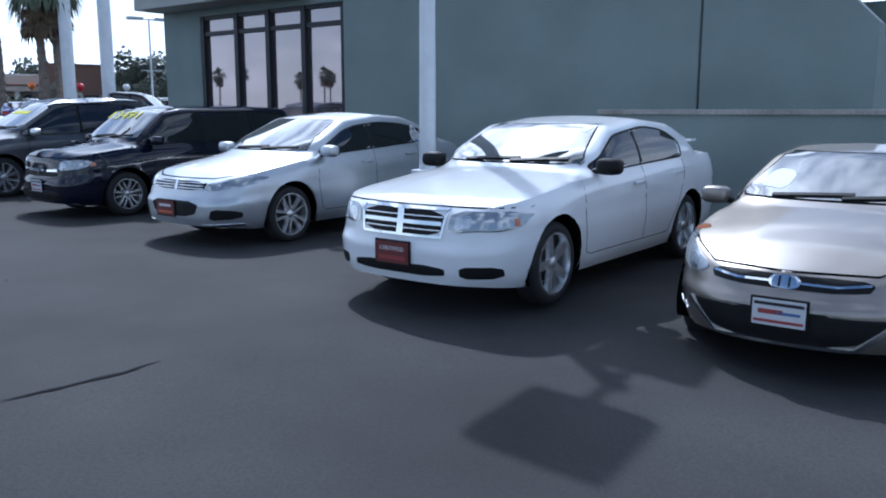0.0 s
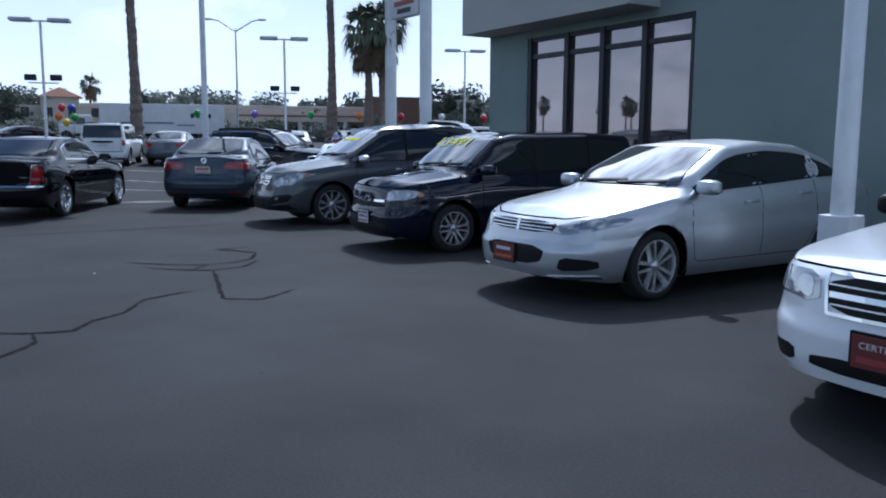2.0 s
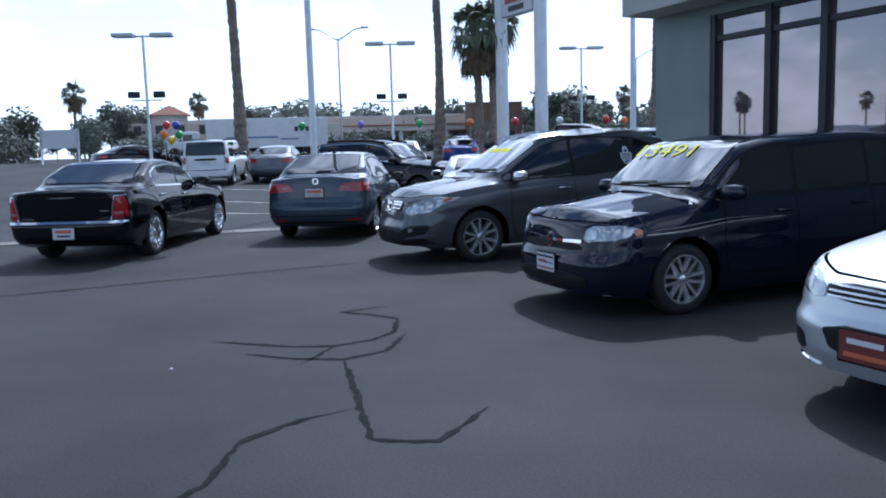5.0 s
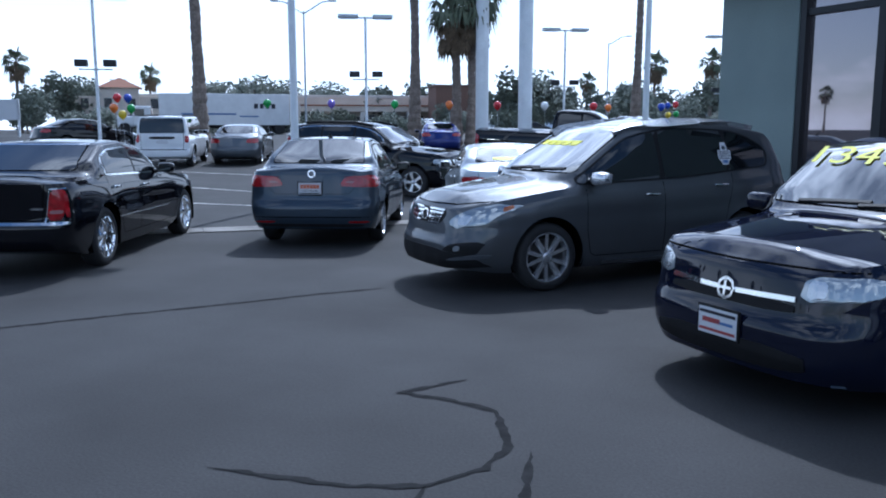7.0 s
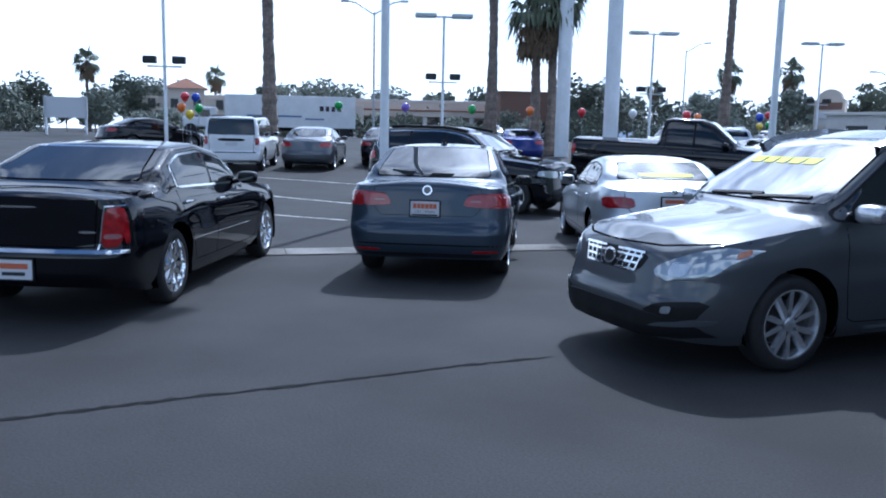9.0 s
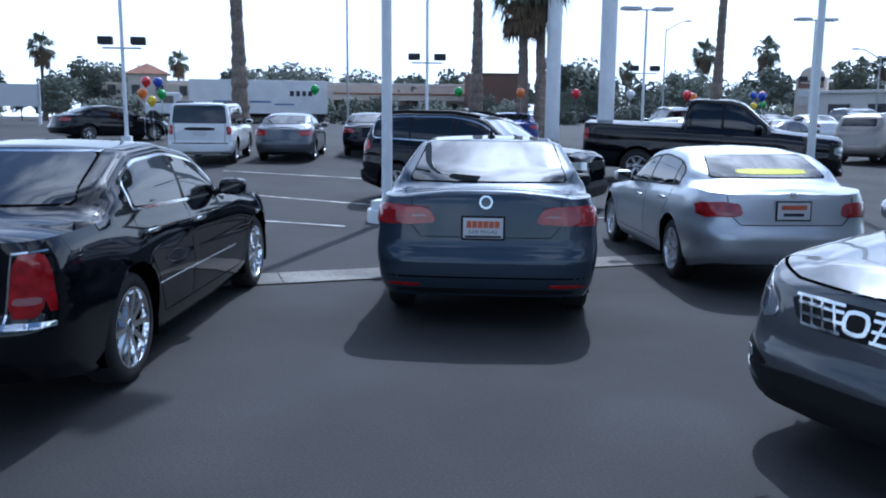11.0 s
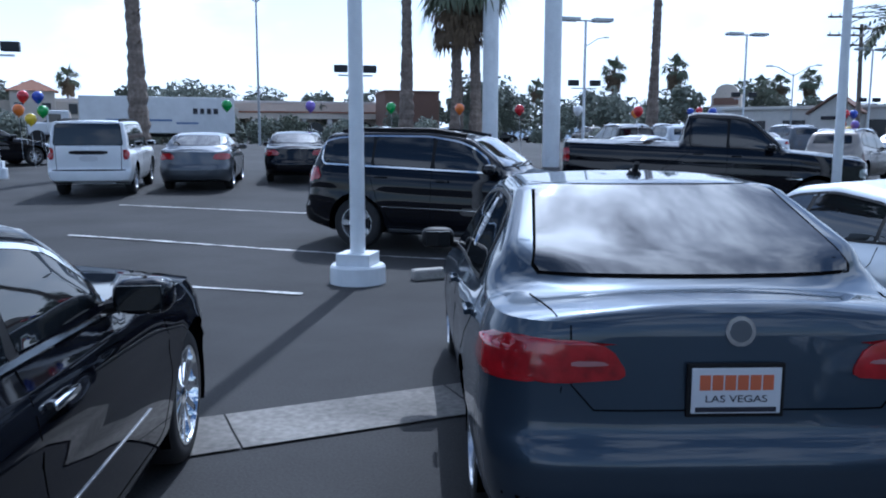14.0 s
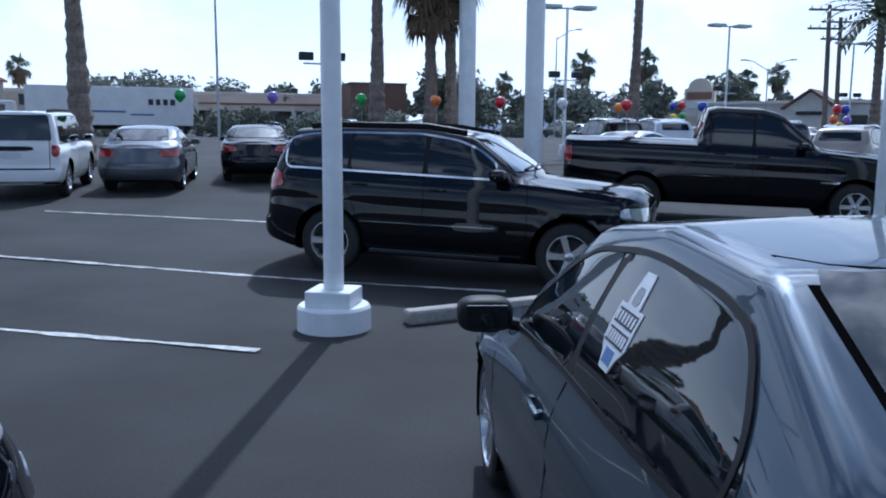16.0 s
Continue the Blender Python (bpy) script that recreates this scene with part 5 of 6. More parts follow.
plate(c, b, "front", -0.12, 0.43, PLATE_RED, (), [(0, 0.03, 0.22, 0.03, PLATE_WHITE), (0, -0.045, 0.26, 0.025, INK_ORANGE)])
c, b = car("hatchback", wagon, wall_pt(6.08, 4.06), ROW - 3, "dark navy boxy hatchback with yellow price writing on the windshield", NAVY)
plate(c, b, "front", 0.0, 0.46, PLATE_WHITE, (), CARD)
c, b = car("crossover", crossover, wall_pt(2.01, 3.92), ROW - 3, "grey crossover with a chrome mesh grille and roof rails", GREY)
c, b = car("sedan", jetta, (-11.36, 16.31), 115, "slate-blue sedan seen from its red tail lamps", SLATE)
plate(c, b, "rear", 0.02, 0.835, PLATE_WHITE, [("LAS VEGAS", 0.036, INK_DARK, -0.03, 0.22)], [(-0.1125 + 0.045 * k, 0.03, 0.039, 0.055, INK_ORANGE) for k in range(6)] + [(0, -0.068, 0.29, 0.018, INK_DARK)])
c, b = car("sedan", limousine, (-13.27, 12.84), 118, "black full-size sedan with chrome wheels and window trim", BLACK)
plate(c, b, "rear", 0.0, 0.47, PLATE_WHITE, (), [(0, 0.03, 0.25, 0.045, INK_ORANGE), (0, -0.035, 0.2, 0.03, INK_DARK)])
c, b = car("sedan", coupe4, (-9.66, 18.97), 121.5, "silver sports sedan with yellow writing on its rear window", SILVER)
plate(c, b, "rear", 0.0, 0.84, PLATE_WHITE, (), [(0, 0.035, 0.25, 0.045, INK_ORANGE), (0, -0.035, 0.2, 0.03, INK_DARK)])
c, b = car("suv", suv, (-14.88, 23.05), 3, "black sport utility with chrome window trim", BLACK)
c, b = car("suv", boxsuv, (-26.5, 27.3), 125, "white boxy sport utility with red tail lamps", WHITE)
c, b = car("sedan", saloon, (-25.4, 29.8), 122, "dark grey sedan parked beside the white sport utility", STEEL)
c, b = car("sedan", saloon, (-24.6, 33.2), 122, "black sedan among the parked cars", BLACK)
c, b = car("pickup_truck", truck, (-11.75, 30.0), 8, "black extended-cab pickup truck", BLACK)


# ---- planting ----
def fan_frond(bm, base, direction, length, droop, rng, blades=9):
    d = Vector(direction).normalized()
    side = d.cross(Vector((0, 0, 1)))
    if side.length < 0.1:
        side = Vector((1, 0, 0))
    side.normalize()
    tip = Vector(base) + d * length * 0.5 + Vector((0, 0, -droop * 0.15))
    w = 0.035
    a = [bm.verts.new(Vector(base) + side * w), bm.verts.new(Vector(base) - side * w), bm.verts.new(tip - side * w), bm.verts.new(tip + side * w)]
    bm.faces.new(a)
    up = side.cross(d)
    for i in range(blades):
        f = (i / (blades - 1) - 0.5) * 2.3 + rng.uniform(-0.08, 0.08)
        v = d * math.cos(f) + side * math.sin(f)
        ln = length * 0.55 * (1 - 0.25 * abs(f) / 1.2) * rng.uniform(0.85, 1.1)
        mid = tip + v * ln * 0.55 + up * 0.05
        end = tip + v * ln + Vector((0, 0, -droop * rng.uniform(0.3, 0.6)))
        q = v.cross(up) * (0.07 * length / 1.4)
        p0, p1, p2, p3 = bm.verts.new(tip), bm.verts.new(mid + q), bm.verts.new(end), bm.verts.new(mid - q)
        bm.faces.new((p0, p1, p2, p3))


def palm_parts(height, trunk_r, crown_r, skirt, seed, lean=0.0):
    """Meshes of a fan palm: a ringed trunk, a green crown and a skirt of dead leaves."""
    rng = random.Random(seed)
    seg, rings = 10, int(height / 0.22)
    verts, faces = [], []
    for i in range(rings + 1):
        f = i / rings
        r = trunk_r * (1.35 - 0.55 * min(1, f * 3) - 0.12 * f) * (1.0 + (0.09 if i % 2 else -0.05))
        cx, cy = lean * height * f ** 1.6, 0.02 * math.sin(f * 5 + seed) * height * 0.3
        for k in range(seg):
            a = 2 * math.pi * k / seg
            rr = r * rng.uniform(0.93, 1.09)
            verts.append((cx + rr * math.cos(a), cy + rr * math.sin(a), height * f))
    for i in range(rings):
        for k in range(seg):
            q = (k + 1) % seg
            faces.append((i * seg + k, i * seg + q, (i + 1) * seg + q, (i + 1) * seg + k))
    top = Vector((lean * height, 0.02 * math.sin(5 + seed) * height * 0.3, height))
    # old leaf stubs
    for k in range(rings * 2):
        f = rng.uniform(0.25, 1.0)
        a = rng.uniform(0, 6.28)
        r = trunk_r * 0.75
        c = Vector((lean * height * f ** 1.6 + r * math.cos(a), 0.02 * math.sin(f * 5 + seed) * height * 0.3 + r * math.sin(a), height * f))
        o = Vector((math.cos(a), math.sin(a), 0.8)) * rng.uniform(0.08, 0.2)
        t = Vector((-math.sin(a), math.cos(a), 0)) * 0.06
        b = len(verts)
        verts += [c - t, c + t, c + o]
        faces.append((b, b + 1, b + 2))
    crown = bmesh.new()
    for i in range(46):
        a, e = rng.uniform(0, 6.28), rng.uniform(-0.5, 1.35)
        v = (math.cos(a) * math.cos(e), math.sin(a) * math.cos(e), math.sin(e))
        fan_frond(crown, top + Vector((0, 0, rng.uniform(-0.1, 0.25))), v, crown_r * rng.uniform(0.8, 1.05), crown_r * (0.75 - 0.35 * e), rng)
    dead = None
    if skirt:
        dead = bmesh.new()
        for i in range(60):
            a, f = rng.uniform(0, 6.28), rng.uniform(0, 1)
            b = top + Vector((math.cos(a) * trunk_r * 0.8, math.sin(a) * trunk_r * 0.8, -skirt * f))
            fan_frond(dead, b, (math.cos(a) * 0.75, math.sin(a) * 0.75, -0.75 - 0.5 * f), crown_r * rng.uniform(0.55, 0.8), 0.5, rng, 7)
    return verts, faces, crown, dead


def palm(x, y, height, trunk_r=0.28, crown_r=1.9, skirt=1.2, seed=1, lean=0.0, label="tall fan palm with a shaggy trunk"):
    root = empty("palm_tree", pose(x, y, ground_z(x, y), 0, 0, seed * 47), label, "palm tree", "palm trees")
    v, f, crown, dead = palm_parts(height, trunk_r, crown_r, skirt, seed, lean)
    link_mesh("trunk", v, f, BARK, root)
    part("crown", crown, FROND, root)
    if dead:
        part("dead_skirt", dead, SKIRT, root)
    return root


palm(-26.34, 44.71, 14.5, 0.30, 2.0, 1.5, 3, label="tall fan palm with a bare shaggy trunk")
palm(-30.65, 32.78, 13.5, 0.30, 2.0, 1.5, 4, label="tall fan palm with a bare shaggy trunk")
palm(-17.46, 58.06, 15.0, 0.30, 2.0, 1.5, 5, label="tall fan palm with a bare shaggy trunk")
palm(-24.5, 46.2, 7.6, 0.32, 2.0, 1.6, 6, label="fan palm with a dense dark crown")
palm(-23.7, 46.6, 7.9, 0.32, 2.0, 1.6, 7, label="fan palm with a dense dark crown")
small = palm(-96.0, 69.3, 8.6, 0.24, 1.9, 1.5, 8, label="distant fan palm with a round shaggy crown")
for x, y, k in ((-116, 108.2, 1.15), (-36.4, 141, 1.28), (-26, 132.5, 1.2), (-59.5, 176.5, 1.25), (-15.5, 163.3, 1.1), (-12.5, 165, 1.15), (-18.5, 162, 1.05), (-105, 66, 0.6), (-118, 70, 0.55), (-8, 150, 1.1),
                (-151, 8, 0.85), (-158, -14, 0.95), (-144, -26, 0.8), (-170, 2, 1.0), (-160, -38, 0.9), (-182, -20, 1.0), (-140, -6, 0.75), (-150, -58, 0.9), (-128, -74, 0.85), (-118, -96, 0.9)):
    copy_thing(small, pose(x, y, ground_z(x, y), 0, 0, x * 31) @ Matrix.Scale(k, 4))
# a date palm with long arching leaves
root = empty("date_palm", pose(-4.15, 72.7, ground_z(-4.15, 72.7)), "date palm with long arching leaves", "palm tree", "palm trees")
v, f, crown, dead = palm_parts(8.3, 0.36, 0.5, 0, 21)
crown.free()
link_mesh("trunk", v, f, BARK, root)
bm = bmesh.new()
rng = random.Random(5)
for i in range(40):
    a, e = rng.uniform(0, 6.28), rng.uniform(-0.2, 1.2)
    p = Vector((0, 0, 8.3))
    v = Vector((math.cos(a) * math.cos(e), math.sin(a) * math.cos(e), math.sin(e)))
    for k in range(9):
        n = p + v * 0.42
        s = v.cross(Vector((0, 0, 1))).normalized()
        for sg in (1, -1):
            q = [p, n, n + s * sg * 0.38 + v * 0.22 + Vector((0, 0, -0.12)), p + s * sg * 0.34 + v * 0.2 + Vector((0, 0, -0.12))]
            bm.faces.new([bm.verts.new(c) for c in (q[0], q[0].lerp(q[1], 0.45), q[2], q[3].lerp(q[2], 0.3))])
        p = n
        v = (v + Vector((0, 0, -0.17))).normalized()
part("crown", bm, FROND, root)


def tree_mesh(seed, h, r, lobes, leaf):
    rng = random.Random(seed)
    tb = bmesh.new()
    cone(tb, (0, 0, -0.2), (0, 0, h * 0.45), 0.05 * h * 0.5, 0.03 * h * 0.5, 8)
    cs = []
    for i in range(lobes):
        a = rng.uniform(0, 6.28)
        q = rng.uniform(0.1, 0.75) * r
        c = Vector((q * math.cos(a), q * math.sin(a), h * rng.uniform(0.35, 0.88)))
        cs.append((c, r * rng.uniform(0.32, 0.55)))
        cone(tb, (0, 0, h * 0.3), c, 0.012 * h, 0.004 * h, 5)
    lb = bmesh.new()
    for c, lr in cs:
        for k in range(150):
            v = Vector((rng.gauss(0, 1), rng.gauss(0, 1), rng.gauss(0, 0.85))).normalized() * lr * rng.uniform(0.55, 1.08)
            p = c + v
            u = Vector((rng.gauss(0, 1), rng.gauss(0, 1), rng.gauss(0, 1))).normalized()
            w = u.orthogonal().normalized()
            s = leaf * rng.uniform(0.6, 1.3)
            lb.faces.new([lb.verts.new(p + u * s), lb.verts.new(p + w * s * 0.6), lb.verts.new(p - u * s), lb.verts.new(p - w * s * 0.6)])
    return tb, lb


def tree(x, y, h, r, seed, lobes=9, leaf=0.28, label="dark green leafy tree", name="tree", cat="tree"):
    root = empty(name, pose(x, y, ground_z(x, y), 0, 0, seed * 33), label, cat, "trees")
    tb, lb = tree_mesh(seed, h, r, lobes, leaf)
    part("trunk", tb, BARK, root)
    part("crown", lb, LEAF, root)
    return root


ta = tree(-106, 68, 7.0, 4.0, 31, 12)
tb_ = tree(-98, 113, 6.0, 3.2, 32, 10)
tc = tree(-80, 124, 7.5, 2.6, 33, 9)
rng = random.Random(12)
spots = [(-94, 70), (-99, 73), (-95, 112), (-90, 116), (-100, 62), (-104, 60), (-108, 66), (-60, 112), (-52, 118), (-46, 116), (-40, 124), (-34, 118), (-33, 128),
         (-28, 122), (-22, 118), (-20, 126), (-25, 112), (-12, 128), (-30, 105), (-45, 108), (-9, 118), (-112, 60), (-90, 66), (-55, 124), (-14, 112), (0, 122)]
for i, (x, y) in enumerate(spots):
    k = rng.uniform(0.6, 1.0)
    copy_thing((ta, tb_, tc)[i % 3], pose(x, y, ground_z(x, y) - 0.1, 0, 0, rng.uniform(0, 360)) @ Matrix.Scale(k, 4))
# taller trees that stand above the roofs across the street
for i, (x, y, h) in enumerate(((-131, 96, 6.4), (-121, 93, 6.0), (-128, 101, 8.8), (-126, 104, 8.2), (-123, 107, 8.4), (-120, 125, 9.6), (-110, 120, 8.8), (-111, 126, 9.2), (-112, 132, 9.9), (-111, 140, 9.6),
                                (-99, 154, 9.3), (-91, 159, 9.4), (-52, 122, 8.4), (-49, 123, 8.6), (-55, 152, 7.8), (-29, 158, 7.4), (-120, 136, 9.6), (-117, 145, 9.7), (-110, 150, 9.8), (-56, 134, 9.2), (-54, 145, 7.3),
                                (-37, 150, 6.8), (-30, 151, 7.7), (-26, 151, 6.5), (-103, 76, 5.4), (-101, 80, 6.9), (-103, 85, 7.2), (-99, 61, 3.4), (-97, 67, 3.2), (-49, 150, 6.7), (-104, 143, 8.6), (-84, 163, 8.9), (-75, 160, 8.2), (-68, 158, 8.6), (-62, 150, 7.8), (-43, 148, 6.9), (-20, 150, 6.6))):
    src, base = ((ta, 7.0), (tb_, 6.0), (tc, 7.5))[(i * 2 + i // 3) % 3]
    k = h * 1.06 / base
    copy_thing(src, pose(x, y, ground_z(x, y) - 0.1, 0, 0, rng.uniform(0, 360)) @ Matrix.Diagonal((k * rng.uniform(0.8, 1.25), k * rng.uniform(0.8, 1.25), k, 1)))
bush = tree(-70, 60, 2.0, 1.9, 41, 8, 0.16, "low dusty desert shrub", "shrub", "shrub")
for i in range(26):
    t = i / 25
    x, y = -78 + 62 * t + rng.uniform(-3, 3), 46 + 60 * t + rng.uniform(-3, 3)
    copy_thing(bush, pose(x, y, ground_z(x, y) - 0.1, 0, 0, rng.uniform(0, 360)) @ Matrix.Scale(rng.uniform(0.6, 1.15), 4))


# ---- far side of the street ----
def block(root, name, m, sx, sy, z0, z1, material, bevel=0.0, dx=0.0, dy=0.0, label=""):
    bm = bmesh.new()
    box(bm, dx, dy, (z0 + z1) / 2, sx, sy, z1 - z0, bevel, m)
    return part(name, bm, material, root, label)


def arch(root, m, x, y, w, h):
    """A near-black round-headed block on the wall, coloured as the shade within an arch."""
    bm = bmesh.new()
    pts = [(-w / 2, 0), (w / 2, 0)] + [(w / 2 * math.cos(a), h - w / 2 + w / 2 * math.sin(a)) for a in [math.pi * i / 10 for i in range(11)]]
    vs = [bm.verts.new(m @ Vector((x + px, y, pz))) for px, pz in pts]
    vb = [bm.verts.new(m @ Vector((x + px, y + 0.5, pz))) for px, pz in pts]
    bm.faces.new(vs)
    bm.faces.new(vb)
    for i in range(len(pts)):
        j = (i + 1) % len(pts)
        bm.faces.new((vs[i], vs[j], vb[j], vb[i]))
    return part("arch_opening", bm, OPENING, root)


GZ = 1.2
mall_dir = math.degrees(math.atan2(129.2 - 99.0, -70.6 + 109.4))
mm = Matrix.Translation((-90, 114.1, GZ)) @ pose(0, 0, 0, 0, 0, mall_dir)
mall = empty("shopping_arcade", Matrix(), "long beige stucco shopping arcade with round arches", "building")
block(mall, "wall", mm, 56, 14, -0.5, 5.8, BEIGE, 0.05, 0, 7)
block(mall, "parapet", mm, 56.6, 0.6, 5.8, 6.2, WHITE_WALL, 0.05, 0, 0.2)
block(mall, "arcade", mm, 56, 2.2, 3.4, 4.3, BEIGE, 0.05, 0, -1.2)
block(mall, "tile_roof", mm, 56.4, 2.6, 4.3, 4.55, ROOF_TILE, 0.05, 0, -1.2)
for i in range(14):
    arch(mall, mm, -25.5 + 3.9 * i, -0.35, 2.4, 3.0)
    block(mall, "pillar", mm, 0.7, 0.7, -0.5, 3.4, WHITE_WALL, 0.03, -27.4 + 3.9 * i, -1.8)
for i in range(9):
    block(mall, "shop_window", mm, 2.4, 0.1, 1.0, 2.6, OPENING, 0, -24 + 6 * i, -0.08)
brown = empty("brown_block", Matrix(), "brown stucco shop block", "building")
bmx = Matrix.Translation((-62.3, 122.0, GZ)) @ pose(0, 0, 0, 0, 0, mall_dir)
block(brown, "wall", bmx, 8.2, 8, -0.5, 7.2, BEIGE_DARK, 0.05, 0, 4)
block(brown, "parapet", bmx, 8.5, 8.3, 7.2, 7.5, BEIGE_DARK, 0.05, 0, 4)
block(brown, "shopfront", bmx, 6, 0.1, 0, 2.8, OPENING, 0, 0, -0.08)
# two-storey house-like block with a red tile gable
house = empty("corner_shops", Matrix(), "two-storey beige stucco building with a red tile roof", "building")
hd = math.degrees(math.atan2(91.1 - 80.7, -90.8 + 100.1))
hm = Matrix.Translation((-95.4, 85.9, GZ)) @ pose(0, 0, 0, 0, 0, hd)
block(house, "wall", hm, 15, 10, -0.5, 5.0, BEIGE, 0.05, 0, 5)
block(house, "tower", hm, 5, 5, -0.5, 6.2, BEIGE, 0.05, -1.5, 1.5)
bm = bmesh.new()
bmesh.ops.create_cone(bm, cap_ends=True, segments=4, radius1=4.2, radius2=0.1, depth=1.5, matrix=hm @ Matrix.Translation((-1.5, 1.5, 6.9)) @ pose(0, 0, 0, 0, 0, 45))
part("tile_roof", bm, ROOF_TILE, house, "red tile roof")
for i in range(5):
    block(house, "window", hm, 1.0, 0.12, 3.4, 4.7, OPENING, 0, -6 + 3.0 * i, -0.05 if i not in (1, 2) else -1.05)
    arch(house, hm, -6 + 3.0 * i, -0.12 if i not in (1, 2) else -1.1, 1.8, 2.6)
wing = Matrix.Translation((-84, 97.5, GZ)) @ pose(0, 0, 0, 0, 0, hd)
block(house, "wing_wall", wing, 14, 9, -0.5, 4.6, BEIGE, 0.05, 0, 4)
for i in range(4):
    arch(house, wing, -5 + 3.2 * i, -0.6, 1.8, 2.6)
# low white shops on the right, with a gabled porch
shops = empty("low_shops", Matrix(), "low white stucco shops with a gabled porch", "building")
wd = math.degrees(math.atan2(87.7 - 92.5, -1.5 + 17.0))
wm = Matrix.Translation((-4.0, 92.0, GZ)) @ pose(0, 0, 0, 0, 0, wd)
block(shops, "wall", wm, 34, 10, -0.5, 3.2, WHITE_WALL, 0.04, 4, 5)
block(shops, "parapet", wm, 34.4, 0.5, 3.2, 3.5, WHITE_WALL, 0.04, 4, 0)
bm = bmesh.new()
pts = [(-4.6, 0), (-0.4, 0), (-0.4, 2.7), (-2.5, 4.2), (-4.6, 2.7)]
va = [bm.verts.new(wm @ Vector((a, -1.6, z))) for a, z in pts]
vb = [bm.verts.new(wm @ Vector((a, 1.0, z))) for a, z in pts]
bm.faces.new(va)
bm.faces.new(vb)
for i in range(5):
    bm.faces.new((va[i], va[(i + 1) % 5], vb[(i + 1) % 5], vb[i]))
part("porch", bm, WHITE_WALL, shops, "gabled porch")
for sg in (-1, 1):
    bm = bmesh.new()
    box(bm, -2.5 + sg * 1.2, -0.4, 3.55, 2.9, 3.0, 0.16, 0, wm @ Matrix.Translation((-2.5 + sg * 1.2, 0, 3.55)) @ pose(0, 0, 0, 0, sg * 35, 0) @ Matrix.Translation((2.5 - sg * 1.2, 0, -3.55)))
    part("porch_roof", bm, BEIGE_DARK, shops)
block(shops, "sign", wm, 2.2, 0.1, 2.2, 2.5, INK_DARK, 0, -2.5, -1.7)
for i in range(8):
    block(shops, "shop_window", wm, 2.0, 0.1, 0.2, 2.2, OPENING, 0, -10 + 3.6 * i, -0.06)
# monument sign with a domed head
mon = empty("monument_sign", pose(-16.4, 98.2, GZ, 0, 0, -8), "beige monument sign with a domed head and faded panels", "sign")
bm = bmesh.new()
pts = [(-1.45, 0), (1.45, 0), (1.45, 4.8)] + [(1.1 * math.cos(a), 5.0 + 0.9 * math.sin(a)) for a in [math.pi * i / 10 for i in range(11)]] + [(-1.45, 4.8)]
va = [bm.verts.new((a, -0.4, z)) for a, z in pts]
vb = [bm.verts.new((a, 0.4, z)) for a, z in pts]
bm.faces.new(va)
bm.faces.new(vb)
for i in range(len(pts)):
    j = (i + 1) % len(pts)
    bm.faces.new((va[i], va[j], vb[j], vb[i]))
part("pier", bm, BEIGE, mon)
for z, ma in ((4.2, BEIGE_DARK), (3.3, PLATE_WHITE), (2.5, WHITE_WALL)):
    bm = bmesh.new()
    box(bm, 0, -0.45, z, 2.4, 0.12, 0.7, 0.02)
    part("panel", bm, ma, mon)
# hills, with the distance haze put into their colour
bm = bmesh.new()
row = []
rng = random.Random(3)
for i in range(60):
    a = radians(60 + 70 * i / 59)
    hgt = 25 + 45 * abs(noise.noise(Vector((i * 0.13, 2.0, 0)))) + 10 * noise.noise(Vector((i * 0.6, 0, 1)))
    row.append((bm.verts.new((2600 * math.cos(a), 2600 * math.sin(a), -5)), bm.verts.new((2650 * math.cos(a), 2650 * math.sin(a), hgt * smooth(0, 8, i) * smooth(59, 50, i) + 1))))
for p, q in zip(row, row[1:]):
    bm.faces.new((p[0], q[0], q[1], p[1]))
tagged(part("backdrop", bm, MOUNTAIN), "distant hills on the horizon, tinted pale blue for haze", "hills", kind="structure")

# utility poles
for x, y, hgt in ((-7.2, 73.2, 9.2), (-6.0, 79.0, 9.0)):
    up = empty("utility_pole", pose(x, y, ground_z(x, y), 0, 0, 25), "brown timber utility pole with crossarms", "utility pole", "utility poles")
    bm = bmesh.new()
    cone(bm, (0.25, 0, -0.1), (0, 0, hgt), 0.19, 0.13, 10)
    part("pole", bm, BARK, up, smooth=True)
    for z in (hgt - 0.3, hgt - 1.5):
        bm = bmesh.new()
        box(bm, 0, 0.15, z, 2.6, 0.12, 0.14, 0.01)
        arm = part("crossarm", bm, BARK, up)
        for k in (-1.1, -0.5, 0.5, 1.1):
            bm = bmesh.new()
            cone(bm, (k, 0.15, z + 0.07), (k, 0.15, z + 0.25), 0.05, 0.03, 8)
            part("insulator", bm, POLE_GREY, arm)

# delivery truck on the street
TR = paint("white truck paint", (0.70, 0.71, 0.72), 0.0, 0.4)
td = math.degrees(math.atan2(53.5 - 64.2, -61.7 + 50.6))
tr = empty("box_truck", pose(-54.7, 60.4, GZ + 0.05, 0, 0, td), "white articulated delivery truck on the street", "truck")
bm = bmesh.new()
box(bm, 0, 0, 2.15, 11.0, 2.5, 2.7, 0.04)
tl = part("trailer", bm, TR, tr, "white box trailer with a grey stripe")
for sg in (1, -1):
    for dx, dz, w, h, ma in ((1.4, 1.75, 4.6, 0.14, INK_BLUE), (-2.6, 2.45, 0.34, 0.42, INK_DARK), (-3.1, 2.45, 0.30, 0.42, INK_DARK), (-3.6, 2.45, 0.30, 0.42, INK_DARK), (-4.1, 2.45, 0.34, 0.42, INK_DARK), (-2.0, 1.55, 1.6, 0.12, INK_BLUE)):
        bm = bmesh.new()
        box(bm, dx, sg * 1.262, dz, w, 0.02, h)
        part("trailer_stripe", bm, ma, tl)
bm = bmesh.new()
